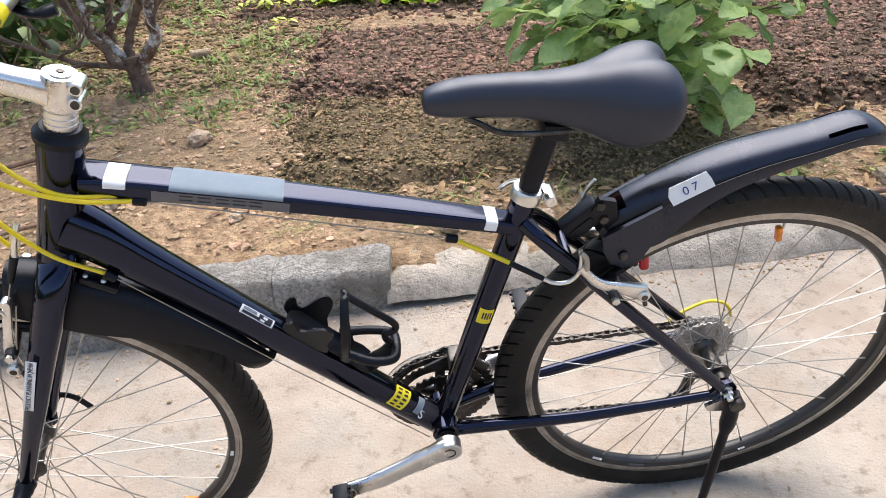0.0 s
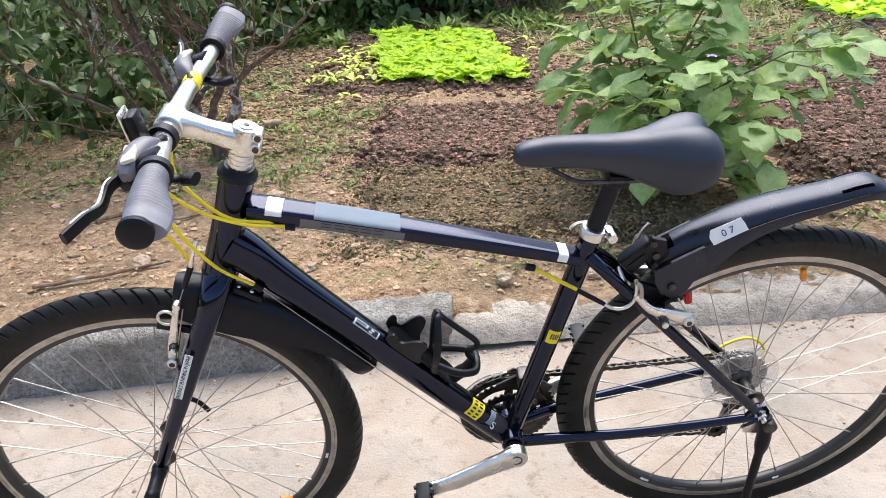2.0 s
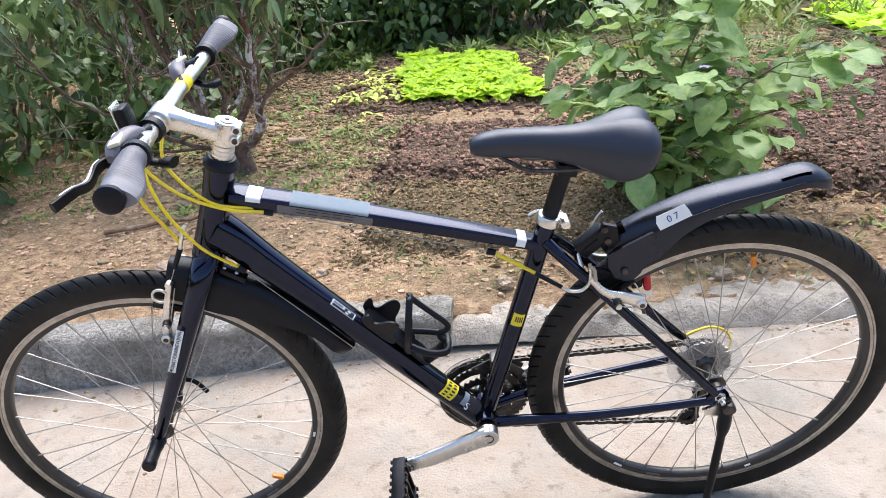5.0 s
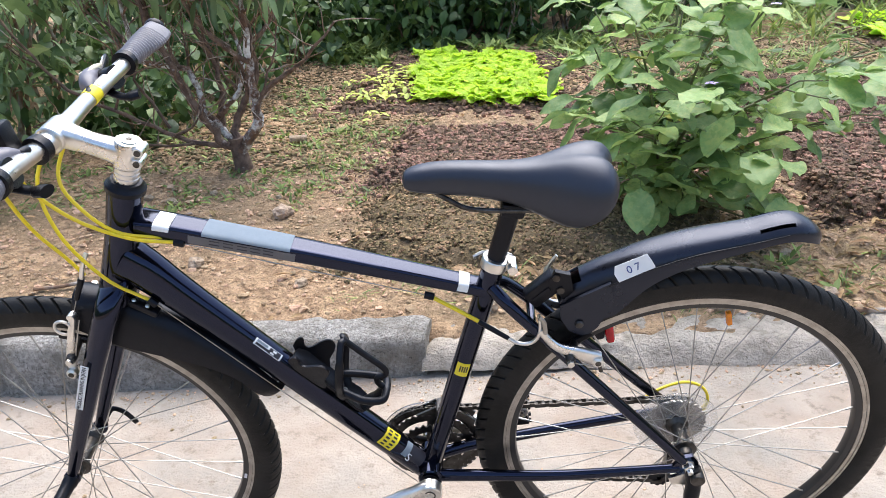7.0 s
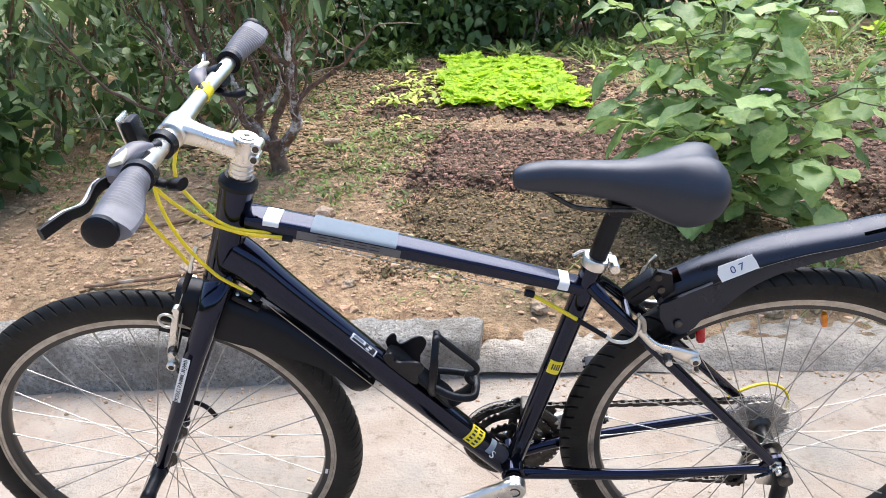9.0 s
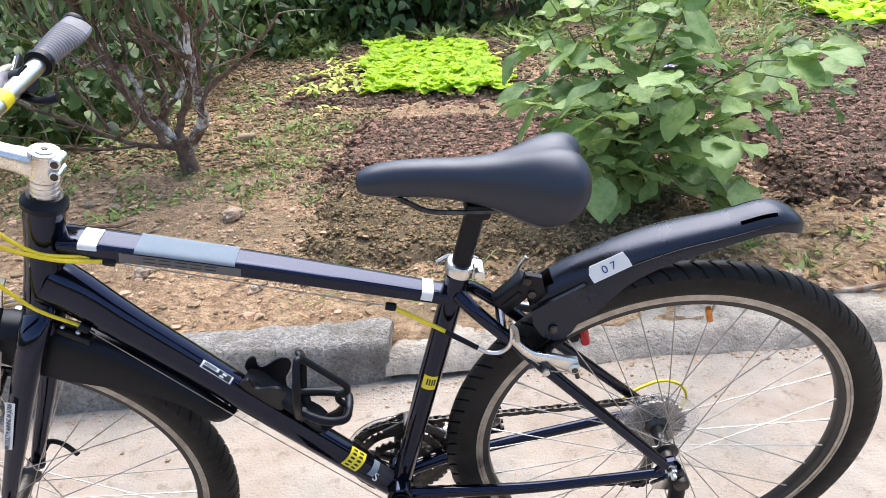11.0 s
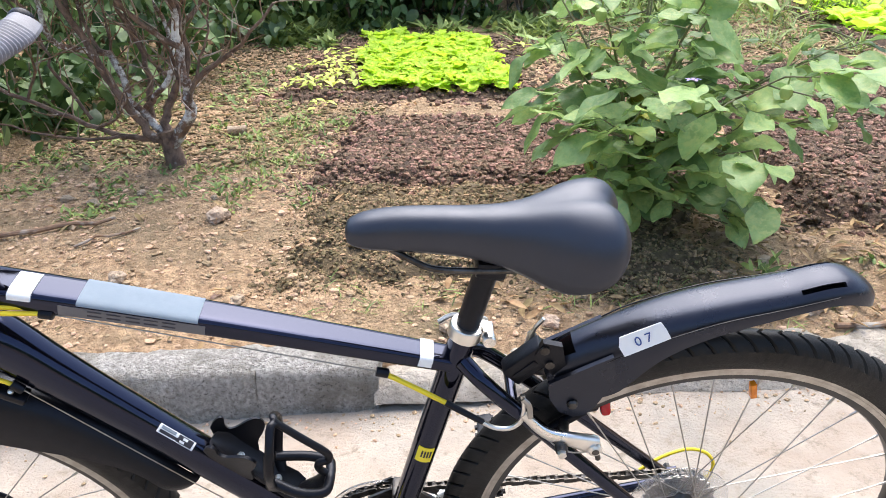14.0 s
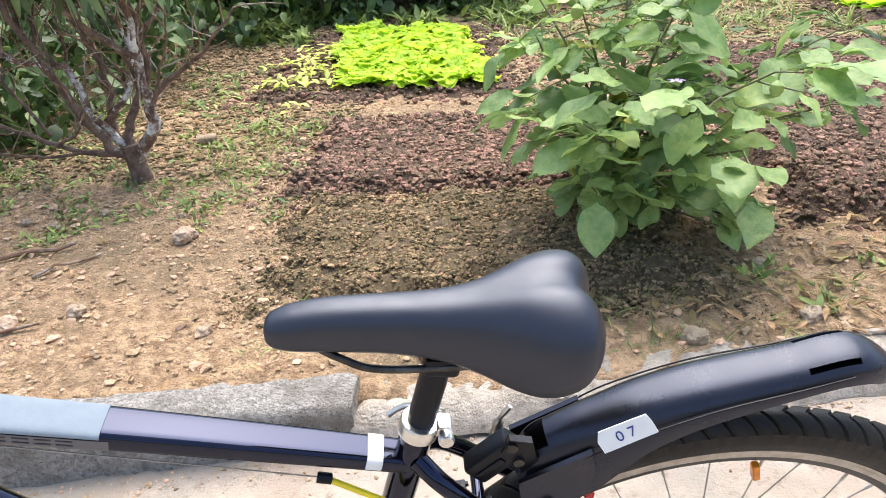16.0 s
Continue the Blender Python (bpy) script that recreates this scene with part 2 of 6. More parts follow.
POD = mat("pod_plastic", (0.13, 0.125, 0.15), 0.4, second=(0.11, 0.105, 0.125), scale=40)
BEIGE = mat("beige_label", (0.62, 0.58, 0.44), 0.45, second=(0.56, 0.52, 0.40), scale=40)


def part(name, geo, material, parent=None, label="", smooth=True, angle=38, m=None):
    """One mesh object under a thing or a part."""
    ob = new(name, geo.mesh(name, material, smooth, angle) if isinstance(geo, Geo) else geo)
    ob.parent = parent
    if m is not None:
        ob.matrix_basis = m
    return tagged(ob, label)


def bezier(pts, n=10):
    """A smooth line through points."""
    P = [Vector(p) for p in pts]
    P = [P[0] * 2 - P[1], *P, P[-1] * 2 - P[-2]]
    out = []
    for i in range(1, len(P) - 2):
        a, b, c, d = P[i - 1:i + 3]
        for k in range(n):
            t = k / n
            out.append(0.5 * (2 * b + (c - a) * t + (2 * a - 5 * b + 4 * c - d) * t * t + (3 * b - a - 3 * c + d) * t ** 3))
    return out + [P[-2]]


# ---- the ground ----
def fbm(x, y, s, seed=0.0, octaves=4):
    return noise.fractal(Vector((x * s, y * s, seed)), 1.0, 2.0, octaves)


def kerb_y(x):
    """The kerb's front edge along the path."""
    return 1.63 + 0.125 * x


def inside(x, y, bed):
    """How far a place lies within a bed: 0 at its ragged edge, 1 well within."""
    x0, x1, y0, y1 = bed
    e = min(x - x0, x1 - x, y - y0, y1 - y) + 0.13 * fbm(x, y, 2.2, 7) + 0.10 * fbm(x, y, 8, 8)
    return max(0.0, min(1.0, e / 0.10))


BED_NEAR = (-0.62, 1.02, 2.85, 3.72)
BED_RIGHT = (1.20, 4.2, 2.60, 4.75)
BED_MOSS = (-0.50, 0.84, 2.12, 2.90)
BED_LETTUCE = (-1.10, 0.34, 4.10, 5.75)
BED_FAR = (2.55, 5.2, 5.45, 7.2)
BEDS = (BED_NEAR, BED_RIGHT, BED_MOSS, BED_LETTUCE, BED_FAR)


def soil_z(x, y):
    """The garden soil's height, without the beds."""
    base = 0.055 + 0.042 * (min(y, 7.5) - 1.8)
    return base + 0.018 * fbm(x, y, 1.3, 1) + 0.012 * fbm(x, y, 7, 2) + 0.005 * fbm(x, y, 28, 3)


def bed_z(x, y, bed, lift):
    return soil_z(x, y) - 0.012 + lift * inside(x, y, bed)


def steps(lo, hi, a, b, fine):
    """Grid lines: fine from a to b, coarser out to lo and hi."""
    out = list(np.arange(a, b + fine / 2, fine))
    w, x = fine, a
    while x > lo:
        w *= 1.35
        x -= w
        out.insert(0, x)
    w, x = fine, b
    while x < hi:
        w *= 1.35
        x += w
        out.append(x)
    return out


def ground_sheet():
    xs, ys = steps(-160, 160, -3.0, 3.6, 0.035), steps(-160, 160, 1.62, 6.4, 0.035)
    g = Geo()

    def z(x, y):
        e = y - kerb_y(x) - 0.07
        if e < -0.02:
            return -0.17
        return min(soil_z(x, y), 0.06 + e)
    g.grid([[(x, y, z(x, y)) for x in xs] for y in ys])
    ob = part("ground", g, SOIL, angle=180)
    return tagged(ob, "orange-brown clay garden soil with pebbles and dry litter", "ground", kind="structure")


ground_sheet()


def path_z(x):
    """The path falls gently along the kerb."""
    return -0.007 - 0.0388 * max(0.0, min(2.6, 0.43 - x))


def path_slab():
    g = Geo()
    xs = steps(-40, 40, -2.2, 2.4, 0.05)
    rows = []
    for k in range(56):
        f = k / 55
        rows.append([(x, -3.0 + f * (kerb_y(x) + 0.06 + 3.0), path_z(x) + 0.0025 * fbm(x, f * 4.6, 2.0, 5) + 0.001 * fbm(x, f * 4.6, 9, 6)) for x in xs])
    g.grid(rows)
    g.grid([rows[0], [(x, y, -0.2) for x, y, z in rows[0]]])
    return tagged(part("path", g, CONCRETE, angle=180), "worn pale concrete path with grey stains", "path", kind="structure")


path_slab()


# ---- the bicycle: x to the rear from the rear axle, y to its right, z up in its own plane ----
HEAD, PITCH, TILTED = 5.35, -2.22, 10.68
bike = new("bicycle")
bike.matrix_world = pose(0.430, 0.987, -0.007, 0, 0, HEAD) @ pose(0, 0, 0, 0, PITCH, 0) @ pose(0, 0, 0, TILTED, 0, 0)
tagged(bike, "black city bicycle with yellow cables leaning on its kickstand", "bicycle")

R_TYRE = 0.346
AX_R = Vector((0, 0, R_TYRE))
# turns the frame about the rear axle so it still fits the camera's view
FRAME_VIEW_FIT = Matrix.Translation(AX_R + Vector((-0.002, 0, 0.001))) @ pose(0, 0, 0, 0, 2.35, 0) @ Matrix.Translation(-AX_R)
AX_F = FRAME_VIEW_FIT.inverted() @ Vector((-1.048, 0, R_TYRE))
BB = Vector((-0.425, 0, 0.270))
SEAT_TOP = Vector((-0.314, 0, 0.703))
HEAD_TOP, HEAD_BOT = Vector((-0.8235, 0, 0.838)), Vector((-0.8765, 0, 0.683))
STEER = (HEAD_TOP - HEAD_BOT).normalized()


def both(y):
    return (-y, y)


def tyre_mesh():
    """Tyre with slanted grooves cut into its shoulders."""
    g = Geo()
    per, n = 9, 86
    prof = [(0.3000, 0.0125), (0.3090, 0.0178), (0.3200, 0.0198), (0.3325, 0.0186), (0.3385, 0.0152), (0.3435, 0.0106), (0.3465, 0.0054), (0.3475, 0.0)]
    prof = prof + [(r, -h) for r, h in prof[-2::-1]]
    rows = []
    for i in range(per * n):
        row = []
        for r, h in prof:
            deep = 0.0
            if r > 0.337 and i % per == 0:
                deep = 0.0030
            elif 0.322 < r < 0.334 and i % per in (0, 5):
                deep = 0.0010
            x = 2 * math.pi * (i / per - 46 * min(abs(h), 0.0198)) / n
            rr = r - deep
            row.append((math.cos(x) * rr, h - math.copysign(deep * 0.4, h) if h else h, math.sin(x) * rr))
        rows.append(row)
    g.grid(rows, close_u=True)
    return g


def spoke_mesh(i, n, side, radius, y_hub, lead):
    """A spoke from the hub's flange to the rim, crossing its neighbours, with its nipple."""
    a = 2 * math.pi * i / n
    b = a + lead * 2 * math.pi / n
    p = Vector((math.cos(b) * 0.017, y_hub, math.sin(b) * 0.017))
    q = Vector((math.cos(a) * radius, side * 0.003, math.sin(a) * radius))
    g = Geo()
    g.tube([p, q], 0.00092, 6)
    g.tube([q.lerp(p, 0.05), q], 0.0017, 6)
    return g


def wheel(axle, rear):
    w = new("wheel")
    w.parent = bike
    w.matrix_basis = Matrix.Translation(axle) @ (Matrix() if rear else pose(0, 0, 0, 0, 0, 3.2))
    tagged(w, "spoked wheel with a black slick-patterned tyre")
    part("tyre", tyre_mesh(), RUBBER, w, "black rubber tyre with slanted grooves", angle=24)
    g = Geo()
    for s in (1, -1):
        for r0, r1, h in ((0.2895, 0.2955, 0.0117), (0.2962, 0.3025, 0.0122)):
            g.lathe([(r0, s * (h - 0.002)), (r0, s * h), (r1, s * h), (r1, s * (h - 0.002))], seg=96, close=True)
    part("brake_track", g, RIM, w, "worn silver braking surface")
    g = Geo()
    g.lathe([(0.3030, 0.0105), (0.289, 0.0105), (0.2800, 0.0085), (0.2775, 0.004), (0.2775, -0.004), (0.2800, -0.0085), (0.289, -0.0105), (0.3030, -0.0105)], seg=96, close=True)
    part("rim", g, RIM_IN, w, "black alloy rim")
    yr, yl = (0.021, -0.033) if rear else (0.032, -0.032)
    g = Geo()
    g.lathe([(0.006, -0.052), (0.011, -0.05), (0.012, yl - 0.006), (0.0195, yl - 0.003), (0.0195, yl + 0.001), (0.013, yl + 0.008), (0.012, 0), (0.013, yr - 0.008), (0.0195, yr - 0.001), (0.0195, yr + 0.003), (0.012, yr + 0.006), (0.011, 0.05), (0.006, 0.052)], seg=28)
    part("hub", g, DARKSTEEL, w, "dark metal hub")
    n = 32
    for i in range(n):
        side = -1 if i % 2 else 1
        lead = 7 if (i // 2) % 2 else -7
        part("spoke", spoke_mesh(i, n, side, 0.2785, yr if side > 0 else yl, lead), STEEL, w)
    a = radians(80 if rear else -48)
    g = Geo().box((0, 0, 0), (0.008, 0.010, 0.024), None, 0.002)
    part("reflector", g, AMBER, w, "small amber spoke reflector", m=Matrix.Translation((math.cos(a) * 0.262, -0.008, math.sin(a) * 0.262)) @ Matrix.Rotation(-a + radians(70), 4, "Y"))
    for k, (da, ln) in enumerate(((-2.2, 0.02), (-1.9, 0.03), (-1.2, 0.012))):
        b = da if rear else da + 0.9
        part("rim_sticker", Geo().box((0, 0, 0), (ln, 0.0008, 0.005), None, 0), GREYINK if k == 1 else WHITE, w, m=Matrix.Translation((math.cos(b) * 0.2845, -0.0101, math.sin(b) * 0.2845)) @ Matrix.Rotation(-b + radians(90), 4, "Y"))
    return w


wheel_r, wheel_f = wheel(AX_R, True), wheel(FRAME_VIEW_FIT @ AX_F, False)

# frame tubes
g = Geo()
TT = bezier([(-0.818, 0, 0.784), (-0.765, 0, 0.7735), (-0.6, 0, 0.7335), (-0.45, 0, 0.694), (-0.318, 0, 0.658)], 6)
TT_R = [0.0142 - 0.0046 * i / (len(TT) - 1) for i in range(len(TT))]
TT_FLAT, TT_POWER = 1.70, 5.0
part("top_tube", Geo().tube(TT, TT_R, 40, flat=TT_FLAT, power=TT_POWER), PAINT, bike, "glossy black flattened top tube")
g = Geo()
pts = bezier([(-0.858, 0, 0.724), (-0.830, 0, 0.701), (-0.785, 0, 0.651), (-0.71, 0, 0.569), (-0.55, 0, 0.391), (-0.43, 0, 0.260)], 6)
rad = [0.034, 0.031, 0.028, 0.0255, 0.024, 0.023, 0.0225]
g.tube(pts, [rad[min(i // 5, 6)] + (rad[min(i // 5 + 1, 6)] - rad[min(i // 5, 6)]) * (i % 5) / 5 for i in range(len(pts))], 24, flat=0.86, power=2.6)
part("down_tube", g, PAINT, bike, "glossy black down tube")
part("seat_tube", Geo().tube([BB, SEAT_TOP], 0.0168, 24), PAINT, bike, "black seat tube")
g = Geo()
g.tube([HEAD_BOT, HEAD_BOT + STEER * 0.02, HEAD_BOT + STEER * 0.06, HEAD_TOP - STEER * 0.06, HEAD_TOP - STEER * 0.015, HEAD_TOP], [0.027, 0.0265, 0.0245, 0.0235, 0.0245, 0.0245], 28)
part("head_tube", g, PAINT, bike, "black head tube")
g = Geo().lathe([(0.019, -0.036), (0.0215, -0.034), (0.0215, 0.034), (0.019, 0.036)], BB, seg=28)
part("bottom_bracket", g, PAINT, bike)
for s in (-1, 1):
    pts = bezier([BB + Vector((0.012, s * 0.024, -0.002)), (-0.34, s * 0.036, 0.282), (-0.2, s * 0.052, 0.302), (-0.012, s * 0.064, 0.335)], 6)
    part("chainstay", Geo().tube(pts, [0.0125 - 0.004 * i / (len(pts) - 1) for i in range(len(pts))], 16, flat=0.85), PAINT, bike)
    pts = bezier([(-0.318, s * 0.010, 0.668), (-0.285, s * 0.030, 0.640), (-0.2, s * 0.042, 0.553), (-0.008, s * 0.064, 0.352)], 6)
    part("seatstay", Geo().tube(pts, [0.0105 - 0.002 * i / (len(pts) - 1) for i in range(len(pts))], 16), PAINT, bike)
    out = [(-0.03, 0.330), (-0.022, 0.345), (-0.01, 0.362), (0.006, 0.366), (0.016, 0.352), (0.016, 0.335), (0.004, 0.326)]
    part("dropout", Geo().plate(out, s * 0.064 - 0.0035, s * 0.064 + 0.0035), PAINT, bike)
part("stay_bridge", Geo().tube([(-0.258, -0.036, 0.612), (-0.258, 0.036, 0.612)], 0.0065, 14), PAINT, bike)

# axle nuts, cap on the front axle
for ax, s in ((AX_R, -1), (AX_R, 1), (AX_F, 1)):
    g = Geo().lathe([(0.011, s * 0.066), (0.011, s * 0.069), (0.0085, s * 0.070), (0.0085, s * 0.078), (0.005, s * 0.079), (0.005, s * 0.086), (0.003, s * 0.087)], ax, seg=6 if ax is AX_R else 18)
    part("axle_nut", g, ALLOY if s < 0 else DARKSTEEL, bike)
g = Geo().lathe([(0.013, -0.060), (0.013, -0.072), (0.0115, -0.074), (0.0115, -0.108), (0.0125, -0.110), (0.0125, -0.120), (0.011, -0.122)], AX_F, seg=24)
part("axle_cap", g, PLASTIC, bike, "black cylindrical cap on the front axle")
g = Geo().tube(bezier([AX_F + Vector((0.0, 0.085, 0)), AX_F + Vector((0.012, 0.093, 0.012)), AX_F + Vector((0.034, 0.092, 0.004)), AX_F + Vector((0.052, 0.09, -0.022))], 6), [0.006] * 6 + [0.005] * 13, 10, flat=0.5)
part("quick_release_lever", g, PLASTIC, bike, "curved black quick-release lever")

# fork
g = Geo()
crown = HEAD_BOT - STEER * 0.012
g.tube([HEAD_BOT - STEER * 0.001, crown, crown - STEER * 0.022], [0.025, 0.0265, 0.026], 24)
part("fork_crown", g, PAINT, bike, "glossy black fork crown")
BLADE = [(-0.877, 0.010, 0.690, 0.0255, 0.016), (-0.881, 0.026, 0.674, 0.0265, 0.0195), (-0.888, 0.040, 0.652, 0.0255, 0.0175), (-0.904, 0.048, 0.615, 0.0240, 0.0148), (-0.935, 0.053, 0.548, 0.0215, 0.0128),
         (-0.970, 0.056, 0.468, 0.0182, 0.0112), (-1.008, 0.057, 0.385, 0.0152, 0.0100), (-1.040, 0.057, 0.312, 0.0130, 0.0090)]
for s in (-1, 1):
    mids, wid = bezier([b[:3] for b in BLADE], 5), bezier([(b[3], b[4], 0) for b in BLADE], 5)
    rows = []
    for p, w in zip(mids, wid):
        row = []
        for j in range(20):
            a = 2 * math.pi * j / 20
            c, q = math.cos(a), math.sin(a)
            k = (abs(c) ** 2.5 + abs(q) ** 2.5) ** (-1 / 2.5)
            row.append((p.x + c * k * w.x, s * p.y + q * k * w.y, p.z + c * k * w.x * 0.35))
        rows.append(row)
    g = Geo().grid(rows, close_v=True, caps=True)
    g.lathe([(0.0125, s * 0.053), (0.0145, s * 0.055), (0.0145, s * 0.060), (0.0135, s * 0.062)], AX_F, seg=20)
    part("fork_blade", g, PAINT, bike, "tapered black fork blade", angle=60)

# headset, stem, bar
g = Geo().lathe([(0.0245, -0.002), (0.0275, 0.0), (0.0275, 0.007), (0.024, 0.010), (0.021, 0.016), (0.018, 0.017)], HEAD_TOP, STEER, 32)
part("headset_cup", g, PLASTIC, bike, "black upper headset cup")
g = Geo().lathe([(0.026, -0.012), (0.0275, -0.010), (0.0275, -0.003), (0.026, 0.0)], HEAD_BOT, STEER, 32)
part("headset_cup", g, PLASTIC, bike, "black lower headset cup")
for k in range(3):
    g = Geo().lathe([(0.0165, 0), (0.0172, 0.0006), (0.0172, 0.0066), (0.0165, 0.0072)], HEAD_TOP + STEER * (0.0165 + 0.0074 * k), STEER, 28)
    part("spacer", g, ALLOY, bike, "silver headset spacer")
S0 = HEAD_TOP + STEER * 0.039
CLAMP = Vector((-0.894, 0, 0.922))
stem = part("stem", Geo().lathe([(0.0165, 0), (0.0185, 0.0015), (0.0185, 0.036), (0.0172, 0.0385), (0.011, 0.039)], S0, STEER, 32), ALLOY, bike, "silver alloy handlebar stem")
g = Geo().tube(bezier([S0 + STEER * 0.020 + Vector((-0.008, 0, 0)), S0.lerp(CLAMP, 0.5) + STEER * 0.010, CLAMP + Vector((0.012, 0, -0.001))], 6), [0.0175, 0.0165, 0.0155, 0.015, 0.0145, 0.014, 0.014, 0.014, 0.0145, 0.015, 0.0155, 0.016, 0.016], 24, power=3)
part("stem_extension", g, ALLOY, stem)
g = Geo().lathe([(0.0175, -0.022), (0.019, -0.0205), (0.019, 0.0205), (0.0175, 0.022)], CLAMP, (0, 1, 0), 28)
part("bar_clamp", g, ALLOY, stem)
part("stem_cap", Geo().lathe([(0.0115, 0.0385), (0.0115, 0.0405), (0.0045, 0.0408), (0.0045, 0.038)], S0, STEER, 24), ALLOY, stem)
part("cap_bolt", Geo().lathe([(0.0035, 0.039), (0.0035, 0.0415), (0.001, 0.0415)], S0, STEER, 6), DARKSTEEL, stem)
for k in (0.010, 0.027):
    c = S0 + STEER * k + Vector((0.019, -0.006, 0))
    part("pinch_boss", Geo().lathe([(0.0062, -0.013), (0.007, -0.012), (0.007, 0.012), (0.0062, 0.013)], c, (0, 1, 0), 18), ALLOY, stem)
    part("pinch_bolt", Geo().lathe([(0.0045, -0.0142), (0.0045, -0.012), (0.001, -0.012)], c, (0, 1, 0), 12), DARKSTEEL, stem)

BAR = [(-0.846, -0.315, 0.961), (-0.8585, -0.20, 0.955), (-0.880, -0.10, 0.936), (-0.8935, -0.045, 0.9235), (-0.894, 0, 0.922),
       (-0.8945, 0.045, 0.9235), (-0.886, 0.10, 0.934), (-0.870, 0.20, 0.949), (-0.866, 0.315, 0.961)]
line = bezier(BAR, 8)
bar_r = [0.0112 + 0.0035 * math.exp(-(p.y / 0.05) ** 2) for p in line]
part("handlebar", Geo().tube(line, bar_r, 20, up=(0, 0, 1)), ALLOY, bike, "silver flat handlebar with backswept ends")
for s in (-1, 1):
    p0, p1 = (Vector((-0.859, -0.196, 0.955)), Vector((-0.846, -0.318, 0.961))) if s < 0 else (Vector((-0.8705, 0.196, 0.949)), Vector((-0.866, 0.318, 0.961)))
    d = (p1 - p0).normalized()
    back = Vector((1, 0, -0.25)).normalized()
    rows, ring = [], 20
    n = 40
    for i in range(n + 1):
        t = i / n
        flare = 0.015 * max(0.0, math.sin(min(1.0, max(0.0, (t - 0.25) / 0.75)) * math.pi * 0.62)) ** 1.5
        r = 0.0152 + 0.0014 * math.sin(t * math.pi) + (0.0012 if (i % 2 and 0.08 < t < 0.8) else 0)
        c = p0.lerp(p1, t)
        side = (back - d * d.dot(back)).normalized()
        upv = d.cross(side)
        row = []
        for j in range(ring):
            a = 2 * math.pi * j / ring
            ca, sa = math.cos(a), math.sin(a)
            ext = flare * max(0.0, ca) ** 1.3
            rib = r if ca < 0.55 else r - 0.0006
            row.append(c + side * (ca * rib + ext) + upv * (sa * rib * (1 - 0.25 * max(0, ca) * min(1, flare * 60))))
        rows.append(row)
    grip = part("grip", Geo().grid(rows, close_v=True, caps=True), GRIP_GREY, bike, "grey ribbed rubber grip with a palm wing", angle=25)
    part("end_cap", Geo().lathe([(0.0155, -0.003), (0.0172, 0.0), (0.0172, 0.006), (0.014, 0.0085), (0.004, 0.009)], p1 + (p1 - p0).normalized() * 0.001, d, 28), PLASTIC, grip, "black grip end cap")
    part("lock_ring", Geo().lathe([(0.0165, -0.006), (0.0185, -0.005), (0.0185, 0.006), (0.0165, 0.007)], p0, d, 28), PLASTIC, grip, "black lock ring")
    # lever and shifter
    c = Vector((-0.868, -0.165, 0.947)) if s < 0 else Vector((-0.876, 0.165, 0.942))
    lev = part("brake_lever", Geo().tube([c + Vector((0.006, -s * 0.010, 0.0)), c + Vector((-0.018, -s * 0.006, -0.006)), c + Vector((-0.040, s * 0.004, -0.012))], [0.017, 0.015, 0.010], 18, power=3), PLASTIC, bike, "black brake lever body with a silver blade")
    blade = bezier([c + Vector((-0.034, s * 0.0, -0.010)), c + Vector((-0.048, s * 0.020, -0.012)), c + Vector((-0.050, s * 0.052, -0.020)), c + Vector((-0.054, s * 0.086, -0.012)), c + Vector((-0.066, s * 0.118, -0.014))], 6)
    part("lever_blade", Geo().tube(blade, [0.0075] * 8 + [0.0062] * 10 + [0.007] * 7, 14, flat=0.5, up=(1, 0, 0), power=3), PLASTIC, lev, "black brake lever blade")
    part("lever_edge", Geo().tube([p + Vector((-0.003, 0, 0.003)) for p in blade[4:22]], 0.0042, 10, flat=0.7, up=(1, 0, 0)), ALLOY, lev, "silver lever edge")
    sh = part("shifter", Geo().tube(bezier([c + Vector((-0.012, -s * 0.058, 0.000)), c + Vector((-0.024, -s * 0.036, 0.002)), c + Vector((-0.030, -s * 0.006, 0.000)), c + Vector((-0.030, s * 0.018, -0.004))], 5), [0.006, 0.0085, 0.011, 0.0125, 0.0135, 0.014, 0.0145, 0.0145, 0.0145, 0.0142, 0.014, 0.0135, 0.0125, 0.011, 0.009, 0.006], 20, flat=0.9, power=2.6), POD, bike, "dark grey gear shifter pod with a beige face")
    part("face", Geo().box(c + Vector((-0.029, -s * 0.010, 0.0118)), (0.017, 0.042, 0.006), Matrix.Rotation(-s * 0.16, 4, "Z") @ Matrix.Rotation(radians(-14), 4, "Y"), 0.0028), BEIGE, sh, "beige indicator face")
    part("shifter_base", Geo().tube(bezier([c + Vector((-0.008, -s * 0.045, -0.010)), c + Vector((-0.022, -s * 0.018, -0.014)), c + Vector((-0.034, s * 0.016, -0.014))], 5), [0.007, 0.009, 0.011, 0.0125, 0.013, 0.0135, 0.0135, 0.013, 0.012, 0.010, 0.007], 18, power=2.6), PLASTIC, sh, "black plastic")
    part("thumb_lever", Geo().tube(bezier([c + Vector((-0.02, -s * 0.012, -0.016)), c + Vector((0.012, -s * 0.018, -0.028)), c + Vector((0.036, -s * 0.012, -0.026))], 5), [0.005] * 7 + [0.007] * 4, 12, flat=1.6, up=(0, 1, 0)), PLASTIC, sh, "black thumb lever")
    part("cable_adjuster", Geo().lathe([(0.0055, 0), (0.006, 0.002), (0.006, 0.014), (0.004, 0.018)], c + Vector((-0.012, -s * 0.056, 0.000)), (0.2, -s, -0.1), 14), PLASTIC, sh)
